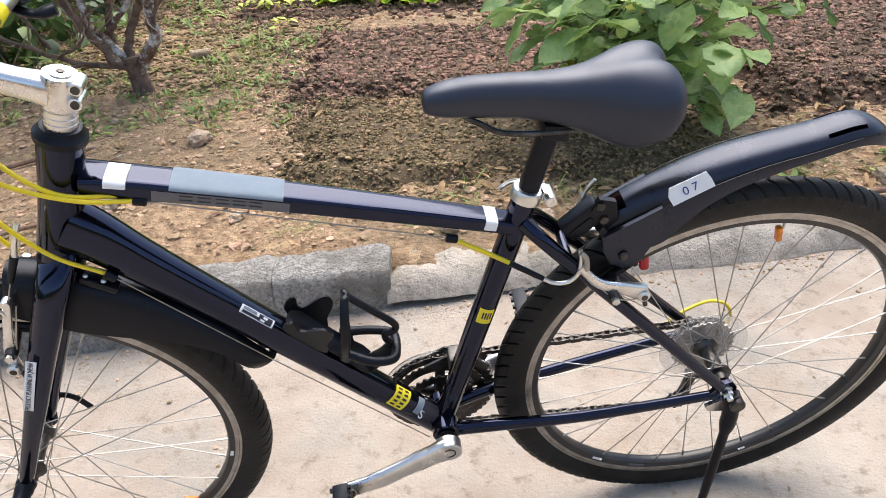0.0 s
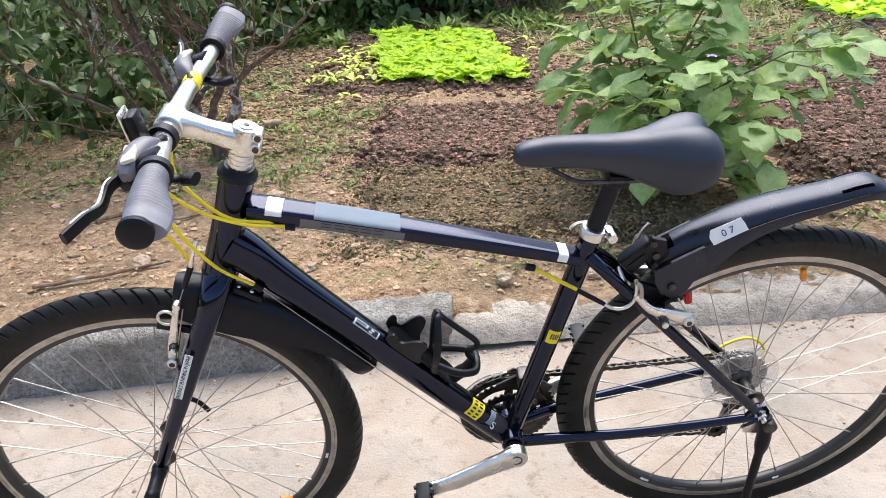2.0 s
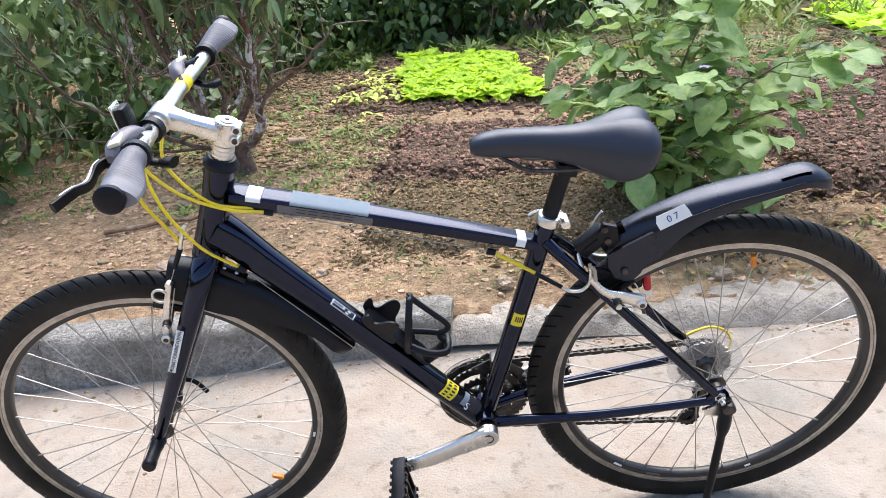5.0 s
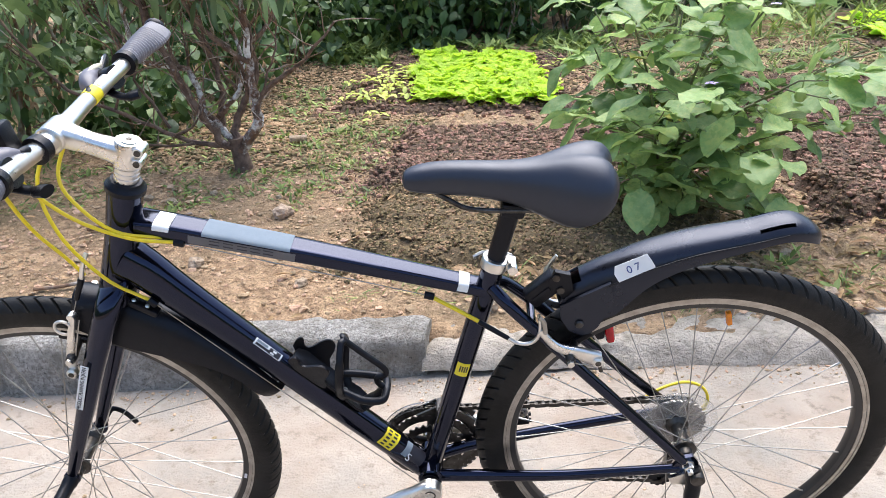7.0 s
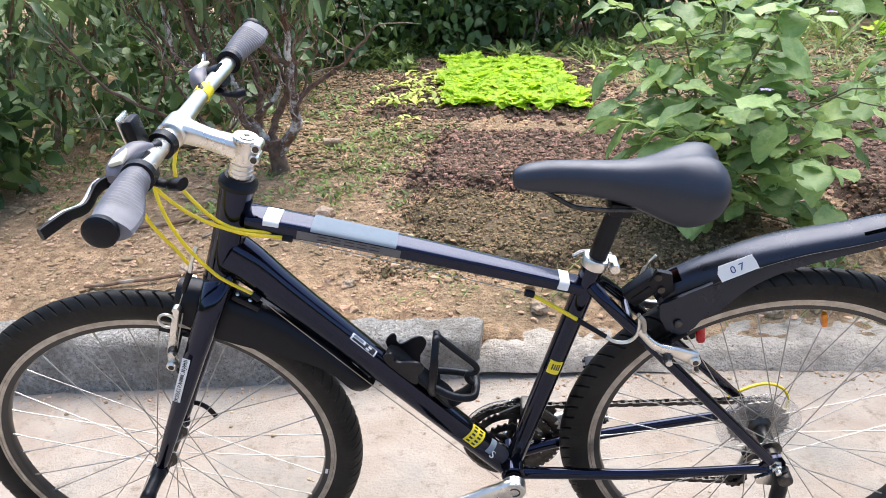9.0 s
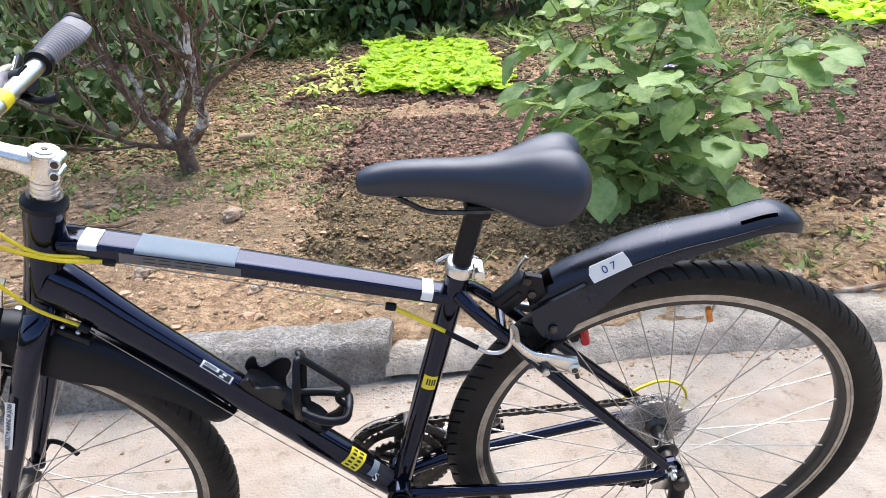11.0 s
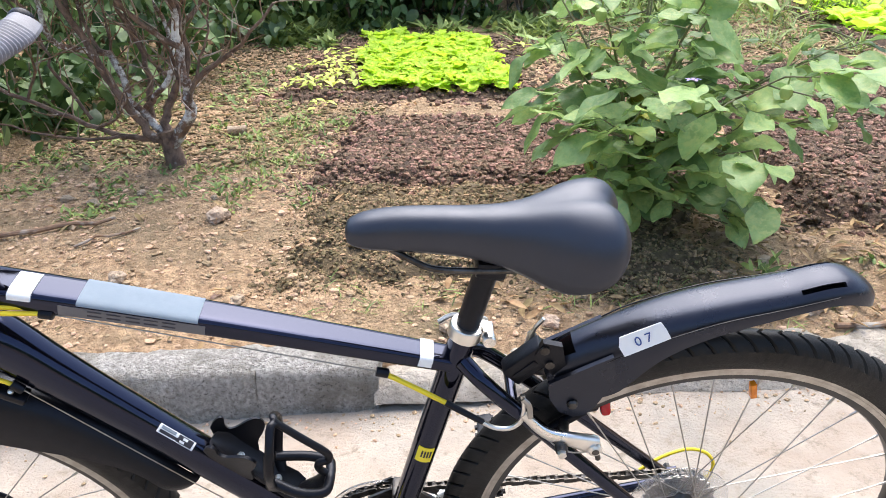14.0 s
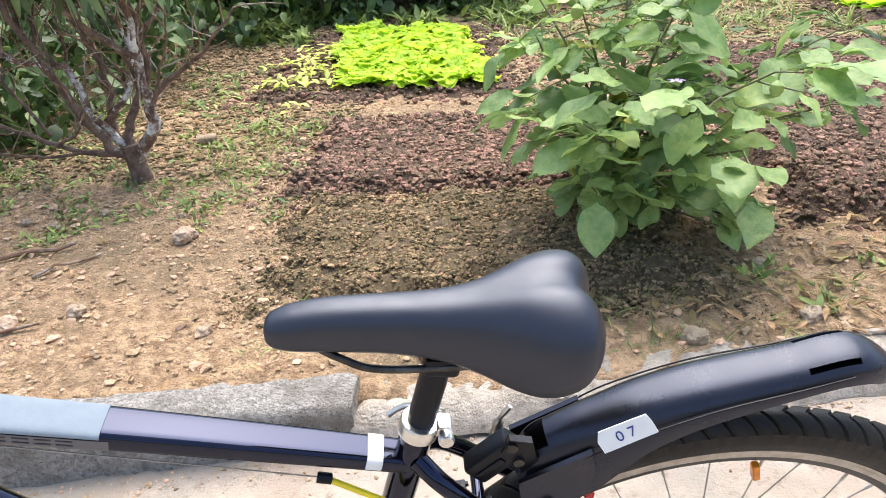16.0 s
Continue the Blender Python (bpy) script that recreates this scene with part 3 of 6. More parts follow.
# bracket with a black lamp mount beside the stem
g = Geo().lathe([(0.0155, -0.008), (0.0185, -0.007), (0.0185, 0.007), (0.0155, 0.008)], (-0.8925, -0.050, 0.9245), (0.1, 1, 0), 28)
mount = part("lamp_bracket", g, PLASTIC, bike, "black clamp with a folding lamp holder")
part("holder", Geo().box((-0.912, -0.074, 0.950), (0.016, 0.030, 0.046), Matrix.Rotation(radians(-8), 4, "Y"), 0.006), PLASTIC, mount, "black ribbed holder")
part("holder_rim", Geo().box((-0.9215, -0.074, 0.952), (0.004, 0.032, 0.049), Matrix.Rotation(radians(-8), 4, "Y"), 0.0028), ALLOY, mount, "silver edge")
part("sticker", Geo().lathe([(0.0122, -0.010), (0.0124, -0.009), (0.0124, 0.009), (0.0122, 0.010)], (-0.8858, 0.103, 0.9345), (0.14, 1, 0.2), 24), YSTICK, bike, "small yellow sticker round the bar")

# seatpost, clamp, saddle
SD = (SEAT_TOP - BB).normalized()
part("seatpost", Geo().tube([SEAT_TOP, SEAT_TOP + SD * 0.098], 0.0136, 24), PLASTIC, bike, "dark seatpost with wear marks")
clamp = part("seat_clamp", Geo().lathe([(0.0172, -0.006), (0.020, -0.004), (0.020, 0.010), (0.0185, 0.012), (0.0145, 0.0125)], SEAT_TOP, SD, 32), ALLOY, bike, "silver quick-release seat clamp")
part("clamp_lug", Geo().box(SEAT_TOP + Vector((0.024, -0.002, 0.0035)), (0.014, 0.022, 0.013), Matrix.Rotation(radians(14), 4, "Y"), 0.0025), ALLOY, clamp)
part("clamp_nut", Geo().lathe([(0.007, -0.024), (0.0078, -0.022), (0.0078, -0.014), (0.006, -0.013)], SEAT_TOP + Vector((0.026, 0, 0.0035)), (0, 1, 0), 20), ALLOY, clamp)
part("clamp_lever", Geo().tube(bezier([SEAT_TOP + Vector((0.026, 0.014, 0.0035)), SEAT_TOP + Vector((0.010, 0.024, 0.003)), SEAT_TOP + Vector((-0.014, 0.025, 0.004)), SEAT_TOP + Vector((-0.030, 0.018, 0.000))], 6), [0.005] * 8 + [0.004] * 11, 12, flat=0.6), ALLOY, clamp, "silver lever")
part("post_head", Geo().box(SEAT_TOP + SD * 0.103, (0.034, 0.046, 0.022), Matrix.Rotation(radians(8), 4, "Y"), 0.006), PLASTIC, bike, "black saddle clamp")
for s in (-1, 1):
    rail = bezier([(-0.402, s * 0.010, 0.836), (-0.375, s * 0.018, 0.822), (-0.34, s * 0.021, 0.808), (-0.25, s * 0.022, 0.806), (-0.21, s * 0.026, 0.815), (-0.175, s * 0.034, 0.832)], 5)
    part("saddle_rail", Geo().tube(rail, 0.0036, 10), DARKSTEEL, bike, "black steel saddle rail")
SAD = [(-0.438, 0.006, 0.8495, 0.8435), (-0.4355, 0.013, 0.8555, 0.840), (-0.428, 0.0180, 0.8605, 0.8375), (-0.412, 0.0215, 0.8655, 0.8355), (-0.385, 0.0232, 0.8690, 0.834), (-0.348, 0.0248, 0.8690, 0.831),
       (-0.312, 0.0270, 0.8680, 0.8255), (-0.28, 0.0318, 0.8685, 0.817), (-0.255, 0.0395, 0.872, 0.808), (-0.233, 0.0515, 0.878, 0.801), (-0.212, 0.0640, 0.884, 0.800), (-0.191, 0.0705, 0.8865, 0.806),
       (-0.174, 0.0700, 0.884, 0.816), (-0.164, 0.0645, 0.878, 0.828), (-0.157, 0.0540, 0.869, 0.838), (-0.153, 0.0390, 0.860, 0.846)]
fine = bezier([(a, b, c) for a, b, c, d in SAD], 3)
fine_d = bezier([(a, b, d) for a, b, c, d in SAD], 3)
rows, k = [], 33
for p, q in zip(fine, fine_d):
    x, w, top, low = p.x, p.y, p.z, q.z
    row = []
    for j in range(k):
        a = math.pi * (1.12 * j / (k - 1) - 0.06)
        c, s = math.cos(a), math.sin(a)
        y = -math.copysign(abs(c) ** 0.82, c) * w
        z = low + (top - low) * (max(0.0, s) ** 0.72)
        if s < 0:
            z, y = low - 0.002, y * 0.86
        rear = max(0.0, (x + 0.26) / 0.10)
        z -= 0.009 * rear * math.exp(-(y / 0.015) ** 2) * max(0.0, s)
        x2 = x - 0.016 * max(0.0, rear - 0.7) * math.exp(-(y / 0.018) ** 2)
        row.append((x2, y, z))
    rows.append(row)
g = Geo().grid(rows)
inner = [[(x, y * 0.8, min(z, 0.5 * (z + r[0][2])) - 0.002) for x, y, z in r] for r in rows]
g.grid(inner, flip=True)
g.grid([rows[0], inner[0]]), g.grid([rows[-1], inner[-1]], flip=True)
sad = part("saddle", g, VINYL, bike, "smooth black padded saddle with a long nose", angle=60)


def shell(sections, k=22, thick=0.003, skip=(), power=2.6):
    """A trough-shaped mudguard: sections of (centre of the crest, outward, half width, depth)."""
    outer, inn = [], []
    for c, o, w, d in sections:
        c, o = Vector(c), Vector(o).normalized()
        ro, ri = [], []
        for j in range(k):
            a = math.pi * j / (k - 1)
            cy, sz = -math.cos(a), math.sin(a)
            y = math.copysign(abs(cy) ** (2 / power), cy)
            h = abs(sz) ** (2 / power) - 1
            ro.append(c + Vector((0, y * w, 0)) + o * (h * d))
            ri.append(c + Vector((0, y * (w - thick), 0)) + o * (h * d - (thick if 0 < j < k - 1 else 0)))
        outer.append(ro), inn.append(ri)
    g = Geo()
    g.grid(outer, skip=skip), g.grid(inn, flip=True, skip=skip)
    g.grid([[r[0] for r in outer], [r[0] for r in inn]], flip=True), g.grid([[r[-1] for r in outer], [r[-1] for r in inn]])
    g.grid([outer[0], inn[0]]), g.grid([outer[-1], inn[-1]], flip=True)
    n = len(sections)
    for i, j in skip:
        for (a, b), (c, d) in (((i, j), (i, j + 1)), ((i, j + 1), (i + 1, j + 1)), ((i + 1, j + 1), (i + 1, j)), ((i + 1, j), (i, j))):
            beside = {((i, j), (i, j + 1)): (i - 1, j), ((i, j + 1), (i + 1, j + 1)): (i, j + 1), ((i + 1, j + 1), (i + 1, j)): (i + 1, j), ((i + 1, j), (i, j)): (i, j - 1)}[((a, b), (c, d))]
            if beside not in skip:
                g.grid([[outer[a][b], outer[c][d]], [inn[a][b], inn[c][d]]])
    return g


# rear mudguard
key = [(-0.222, 0.650, 0.024, 0.030), (-0.206, 0.678, 0.030, 0.050), (-0.187, 0.692, 0.0335, 0.072), (-0.165, 0.704, 0.035, 0.074), (-0.145, 0.713, 0.036, 0.064), (-0.105, 0.730, 0.036, 0.045), (-0.058, 0.745, 0.035, 0.034), (-0.01, 0.756, 0.033, 0.029),
       (0.040, 0.766, 0.031, 0.025), (0.075, 0.776, 0.031, 0.024), (0.098, 0.778, 0.030, 0.024), (0.118, 0.771, 0.026, 0.022), (0.132, 0.761, 0.019, 0.018), (0.139, 0.752, 0.008, 0.010)]
a3, b3 = bezier([(x, z, w) for x, z, w, d in key], 5), bezier([(x, z, d) for x, z, w, d in key], 5)
secs = [((p.x, 0, p.y), (-0.5 * max(0, 1 - (p.x + 0.222) / 0.25), 0, 1), p.z, q.z) for p, q in zip(a3, b3)]
skip = {(i, j) for i in range(41, 49) for j in (7, 8, 17, 18)}
skip |= {(i, j) for i in range(4, 9) for j in range(9, 16)}
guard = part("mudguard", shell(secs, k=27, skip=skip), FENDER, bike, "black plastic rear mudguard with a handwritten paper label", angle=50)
# black sheet added below the slots, standing in for the shade inside
part("slot_shade", Geo().grid([[Vector(c) + Vector((0, y, -0.011)) for y in (-0.024, -0.008, 0.008, 0.024)] for c, o, w, d in secs[32:52]]), PLASTIC, guard, "black sheet added as shade inside the tail slots")
for y in (-1, 1):
    part("guard_crease", Geo().tube(bezier([(-0.212, y * 0.0305, 0.640), (-0.144, y * 0.0365, 0.692), (-0.09, y * 0.0365, 0.718), (-0.032, y * 0.0345, 0.738), (0.035, y * 0.0315, 0.752), (0.085, y * 0.0305, 0.765)], 5), 0.0010, 6), PLASTIC, guard, "raised side bead")
part("mudguard_bracket", Geo().box((-0.242, -0.012, 0.668), (0.058, 0.024, 0.030), Matrix.Rotation(radians(-44), 4, "Y"), 0.004), PLASTIC, bike, "black hinged mudguard bracket")
part("bracket_rib", Geo().box((-0.246, -0.0245, 0.664), (0.034, 0.003, 0.008), Matrix.Rotation(radians(-44), 4, "Y"), 0.0012), PLASTIC, bike)
for x, z in ((-0.226, 0.696), (-0.219, 0.674)):
    part("bracket_bolt", Geo().lathe([(0.0055, 0), (0.0055, -0.004), (0.002, -0.0045)], (x, -0.025, z), (0, 1, 0), 16), DARKSTEEL, bike)
part("bracket_plate", Geo().plate([(-0.236, 0.688), (-0.228, 0.706), (-0.206, 0.700), (-0.200, 0.672), (-0.214, 0.656)], -0.026, -0.018), PLASTIC, bike)
part("guard_tab", Geo().plate([(-0.220, 0.652), (-0.150, 0.692), (-0.143, 0.660), (-0.152, 0.636), (-0.163, 0.612), (-0.174, 0.600), (-0.187, 0.597), (-0.204, 0.606), (-0.217, 0.628)], -0.0365, -0.031), FENDER, guard, "black side tab with a bolt")
part("guard_tab", Geo().plate([(-0.220, 0.652), (-0.150, 0.692), (-0.143, 0.660), (-0.152, 0.636), (-0.163, 0.612), (-0.174, 0.600), (-0.187, 0.597), (-0.204, 0.606), (-0.217, 0.628)], 0.031, 0.037), FENDER, guard)
part("tab_bolt", Geo().lathe([(0.0062, 0), (0.0066, -0.002), (0.005, -0.0045), (0.001, -0.0045)], (-0.190, -0.037, 0.620), (0, 1, 0), 18), DARKSTEEL, guard)

# front mudguard
secs = []
for i in range(33):
    t = i / 32
    a = radians(75 - t * 52)
    r = 0.384 + 0.006 * math.sin(math.pi * t) + 0.036 * t ** 2
    w = 0.034 - 0.016 * max(0, (t - 0.90) / 0.10) ** 2 - (0.010 if i == 0 else 0)
    secs.append((AX_F + Vector((math.cos(a) * r, 0, math.sin(a) * r)), (math.cos(a), 0, math.sin(a)), w, 0.026 + 0.046 * math.sin(math.pi * min(1.0, 0.24 + t * 0.90)) ** 1.4))
skip = {(i, j) for i in range(27, 31) for j in (9, 10, 11)}
part("mudguard", shell(secs, skip=skip), PLASTIC, bike, "black plastic front mudguard behind the fork", angle=50)
part("guard_strap", Geo().box((-0.838, -0.022, 0.650), (0.046, 0.022, 0.010), Matrix.Rotation(radians(33), 4, "Y"), 0.003), PLASTIC, bike, "black plate with two bright rivets")
for x, z in ((-0.850, 0.6645), (-0.832, 0.6535)):
    part("rivet", Geo().lathe([(0.0036, 0), (0.0032, 0.0018), (0.0015, 0.0028)], (x, -0.026, z - 0.001), (0.3, -0.5, 0.9), 12), ALLOY, bike)

# cranks, rings, chain
AX_C = (0, 1, 0)
for s, d in ((-1, Vector((-0.160, 0, -0.045))), (1, Vector((0.160, 0, 0.045)))):
    d = d.normalized() * 0.168
    y0, y1 = s * 0.060, s * 0.084
    base = BB + Vector((0, y0, 0))
    tip = BB + d + Vector((0, y1, 0))
    g = Geo().tube(bezier([base, base.lerp(tip, 0.3) + Vector((0, s * 0.001, 0)), base.lerp(tip, 0.7) + Vector((0, s * 0.004, 0)), tip], 6), [0.0215] * 3 + [0.0195] * 4 + [0.0172] * 6 + [0.0155] * 3 + [0.0155] * 3, 20, flat=0.46, power=3.2)
    g.lathe([(0.015, s * -0.012), (0.0205, s * -0.010), (0.0205, s * 0.008), (0.0185, s * 0.0098)], base, AX_C, 26)
    g.lathe([(0.0135, s * -0.007), (0.0145, s * -0.006), (0.0145, s * 0.006), (0.0135, s * 0.007)], tip, AX_C, 22)
    arm = part("crank_arm", g, ALLOY, bike, "polished silver crank arm")
    part("crank_bolt", Geo().lathe([(0.0105, s * 0.0092), (0.0105, s * 0.0105), (0.0085, s * 0.0108), (0.0075, s * 0.006), (0.001, s * 0.006)], base, AX_C, 22), DARKSTEEL, arm, "dark crank bolt")
    # pedal hanging upright
    pc = tip + Vector((0, s * 0.058, -0.006))
    tilt = Matrix.Rotation(radians(80), 4, "Y")
    ped = part("pedal", Geo().tube([tip, tip + Vector((0, s * 0.10, 0))], [0.007, 0.007], 14), DARKSTEEL, bike, "black platform pedal with teeth")
    for y in (-0.042, -0.014, 0.014, 0.042):
        part("pedal_rib", Geo().box(pc + Vector((0, y, 0)), (0.088, 0.006, 0.022), tilt, 0.002), PLASTIC, ped)
    for x in (-0.042, 0.042):
        c = pc + tilt @ Vector((x, 0, 0))
        gg = Geo().box(c, (0.008, 0.094, 0.024), tilt, 0.002)
        for j in range(6):
            gg.box(c + tilt @ Vector((0, -0.040 + 0.016 * j, 0.0135)), (0.006, 0.005, 0.005), tilt)
            gg.box(c + tilt @ Vector((0, -0.040 + 0.016 * j, -0.0135)), (0.006, 0.005, 0.005), tilt)
        part("pedal_cage", gg, PLASTIC, ped)
part("spindle", Geo().lathe([(0.014, -0.037), (0.0145, -0.04), (0.009, -0.041), (0.009, -0.058)], BB, AX_C, 20), PLASTIC, bike)


def gear(radius, teeth, y, thick, hole, tooth=0.004):
    g = Geo()
    n = teeth * 4
    rows = []
    for rr, h in ((hole, -thick / 2), (radius, -thick / 2), (radius, thick / 2), (hole, thick / 2)):
        row = []
        for i in range(n):
            a = 2 * math.pi * i / n
            q = rr + (tooth if rr == radius and i % 4 in (0, 1) else 0)
            row.append((math.cos(a) * q, y + h, math.sin(a) * q))
        rows.append(row)
    g.grid(rows, close_u=True, close_v=True)
    return g


MB = Matrix.Translation(BB)
for r, t, y in ((0.055, 28, 0.036), (0.075, 38, 0.044), (0.088, 44, 0.051)):
    part("chainring", gear(r, t, y, 0.0028, r - 0.013), DARKSTEEL, bike, "dark steel chainring", m=MB)
g = Geo()
for i in range(5):
    a = 2 * math.pi * i / 5 + 0.3
    g.tube([(math.cos(a) * 0.012, 0.048, math.sin(a) * 0.012), (math.cos(a) * 0.07, 0.047, math.sin(a) * 0.07)], [0.011, 0.007], 12, flat=0.5)
part("spider", g, DARKSTEEL, bike, m=MB)
g = Geo().lathe([(0.086, 0.0545), (0.0955, 0.0545), (0.0955, 0.058), (0.086, 0.058)], BB, AX_C, 64, close=True)
part("chain_guard", g, GUARD, bike, "clear plastic chain guard ring")
MR = Matrix.Translation(AX_R)
for i in range(7):
    part("cassette_cog", gear(0.050 - 0.0045 * i, 28 - 2 * i, 0.026 + 0.0042 * i, 0.0018, 0.018, 0.003), CASS, bike, m=MR)
g = Geo().lathe([(0.022, 0.0205), (0.050, 0.0215), (0.072, 0.0235), (0.072, 0.0220), (0.050, 0.0200), (0.022, 0.019)], AX_R, AX_C, 48, close=True)
part("spoke_disc", g, GUARD, bike, "clear plastic spoke protector disc")


def chain_links():
    """The chain as links laid along its run."""
    run = []
    rf, rr = 0.087, 0.044
    yf, yr = 0.0500, 0.038
    for i in range(20):
        a = radians(100 + i * 170 / 19)
        run.append(BB + Vector((math.cos(a) * rf, yf, math.sin(a) * rf)))
    run.append(Vector((-0.022, 0.047, 0.170)))
    run.append(Vector((-0.004, 0.047, 0.163)))
    run.append(Vector((0.013, 0.047, 0.178)))
    run.append(Vector((0.010, 0.046, 0.225)))
    run.append(Vector((0.018, 0.044, 0.265)))
    for i in range(12):
        a = radians(-70 + i * 165 / 11)
        run.append(AX_R + Vector((math.cos(a) * rr, yr, math.sin(a) * rr)))
    run.append(run[0].copy())
    g = Geo()
    pts, carry, pitch = [], 0.0, 0.0127
    for a, b in zip(run, run[1:]):
        ln = (b - a).length
        while carry < ln:
            pts.append(a.lerp(b, carry / ln))
            carry += pitch
        carry -= ln
    for i, (a, b) in enumerate(zip(pts, pts[1:])):
        d = (b - a)
        ang = -math.atan2(d.z, d.x)
        off = 0.0042 if i % 2 else 0.0028
        for s in (-1, 1):
            g.box((a + b) / 2 + Vector((0, s * off, 0)), (0.0175, 0.0012, 0.0085), Matrix.Rotation(ang, 4, "Y"), 0.0)
        g.lathe([(0.004, -0.0035), (0.004, 0.0035)], a, AX_C, 8)
    return g


part("chain", chain_links(), DARKSTEEL, bike, "oily dark chain", smooth=False)
der = part("derailleur", Geo().tube(bezier([(0.006, 0.070, 0.322), (0.026, 0.074, 0.290), (0.030, 0.070, 0.262)], 5), [0.012] * 4 + [0.014] * 4 + [0.012] * 3, 16, power=3), DARKSTEEL, bike, "dark rear derailleur")
part("derailleur_cage", Geo().plate([(0.008, 0.268), (0.030, 0.270), (0.026, 0.225), (0.016, 0.160), (-0.012, 0.158), (-0.015, 0.172), (-0.002, 0.195)], 0.053, 0.0555), ALLOY, der)
for x, z in ((0.018, 0.252), (-0.002, 0.176)):
    part("pulley", gear(0.019, 11, 0.0, 0.006, 0.005, 0.003), PLASTIC, der, m=Matrix.Translation((x, 0.047, z)))
part("front_derailleur", Geo().plate([(-0.45, 0.352), (-0.415, 0.372), (-0.372, 0.362), (-0.345, 0.340), (-0.35, 0.330), (-0.38, 0.346), (-0.42, 0.354)], 0.036, 0.040).plate([(-0.45, 0.352), (-0.415, 0.372), (-0.372, 0.362), (-0.345, 0.340), (-0.35, 0.330), (-0.38, 0.346), (-0.42, 0.354)], 0.056, 0.059).box((-0.398, 0.030, 0.375), (0.03, 0.034, 0.028), None, 0.005), DARKSTEEL, bike, "dark front derailleur cage").name = "derailleur"

# V-brakes
for fx in (True, False):
    for s in (-1, 1):
        if fx:
            line = [(-0.968, s * 0.047, 0.545), (-0.962, s * 0.052, 0.575), (-0.952, s * 0.048, 0.612), (-0.941, s * 0.040, 0.650)]
            rad = [0.0075, 0.0078, 0.0078, 0.0075, 0.0072, 0.007, 0.0068, 0.0065, 0.006, 0.0058, 0.0055, 0.0055, 0.005, 0.005, 0.0048, 0.0045]
        else:
            line = [(-0.162, s * 0.052, 0.566), (-0.190, s * 0.056, 0.580), (-0.222, s * 0.052, 0.589), (-0.248, s * 0.046, 0.614)]
            rad = [0.0125, 0.0125, 0.012, 0.011, 0.0105, 0.010, 0.0095, 0.009, 0.0085, 0.008, 0.0075, 0.007, 0.0065, 0.006, 0.0058, 0.0055]
        br = part("brake_arm", Geo().tube(bezier(line, 5), rad, 16, flat=0.62, power=2.8), ALLOY, bike, "silver linear-pull brake arm")
        p = Vector(line[0])
        part("pivot_bolt", Geo().lathe([(0.0075, s * -0.004), (0.0085, s * 0.004), (0.0085, s * 0.011), (0.006, s * 0.013), (0.002, s * 0.013)], p, AX_C, 18), ALLOY, br)
        part("bolt_socket", Geo().lathe([(0.0045, s * 0.0128), (0.0045, s * 0.0136), (0.001, s * 0.0136)], p, AX_C, 12), DARKSTEEL, br)
        ax = AX_F if fx else AX_R
        mid = Vector(line[1]).lerp(Vector(line[2]), 0.4)
        dirn = Vector((mid.x - ax.x, 0, mid.z - ax.z)).normalized()
        on_rim = ax + dirn * 0.296
        tang = Vector((-dirn.z, 0, dirn.x))
        part("brake_pad", Geo().tube([on_rim + Vector((0, s * 0.0195, 0)) - tang * 0.030, on_rim + Vector((0, s * 0.0195, 0)) + tang * 0.030], 0.0055, 10, power=4), PLASTIC, br, "black brake pad")
        part("pad_stud", Geo().tube([on_rim + Vector((0, s * 0.02, 0)), mid + Vector((0, s * 0.006, -0.012)), mid + Vector((0, s * 0.012, -0.013))], [0.0062, 0.008, 0.007], 14), DARKSTEEL, br, "dark pad washers")
        part("pad_nut", Geo().lathe([(0.0055, 0), (0.0055, s * 0.006), (0.0025, s * 0.0065)], mid + Vector((0, s * 0.012, -0.013)), AX_C, 6), ALLOY, br)
        part("spring", Geo().tube(bezier([p + Vector((0.008, s * 0.002, -0.010)), mid + Vector((0.004, s * 0.006, -0.018)), Vector(line[3]) + Vector((0.006, 0, -0.012))], 4), 0.0011, 6), STEEL, br)
        part("adjuster_screw", Geo().tube([p + Vector((0.004, s * 0.004, -0.010)), p + Vector((0.007, s * 0.004, -0.022))], [0.0028, 0.0035], 10), DARKSTEEL, br)
loop = [(-0.960 + 0.0125 * math.cos(a), -0.046, 0.628 + 0.0125 * math.sin(a)) for a in (2 * math.pi * i / 20 for i in range(21))]
part("cable_end", Geo().tube(loop, 0.0025, 8), ALLOY, bike, "coiled spare cable end")
part("cable_guide", Geo().tube(bezier([(-0.893, -0.030, 0.752), (-0.899, -0.038, 0.738), (-0.906, -0.042, 0.716)], 6), 0.0034, 10), ALLOY, bike, "short steel brake noodle")
boot = [Vector((-0.906, -0.042, 0.716)).lerp(Vector((-0.923, -0.045, 0.681)), i / 12) for i in range(13)]
part("cable_boot", Geo().tube(boot, [0.0046 - 0.0012 * i / 12 + (0.0006 if i % 2 else 0) for i in range(13)], 12), PLASTIC, bike, "black ribbed cable boot")
part("inner_cable", Geo().tube([(-0.923, -0.045, 0.681), (-0.938, -0.045, 0.650)], 0.0009, 6), STEEL, bike)
part("cable_anchor", Geo().lathe([(0.0055, -0.006), (0.006, -0.004), (0.006, 0.005), (0.004, 0.006)], (-0.940, -0.045, 0.650), AX_C, 14), ALLOY, bike)
part("cable_guide", Geo().tube(bezier([(-0.296, -0.040, 0.597), (-0.280, -0.042, 0.588), (-0.262, -0.045, 0.590), (-0.250, -0.046, 0.604), (-0.2475, -0.044, 0.624), (-0.2495, -0.040, 0.640)], 6), 0.0030, 10), ALLOY, bike, "bent silver brake noodle")
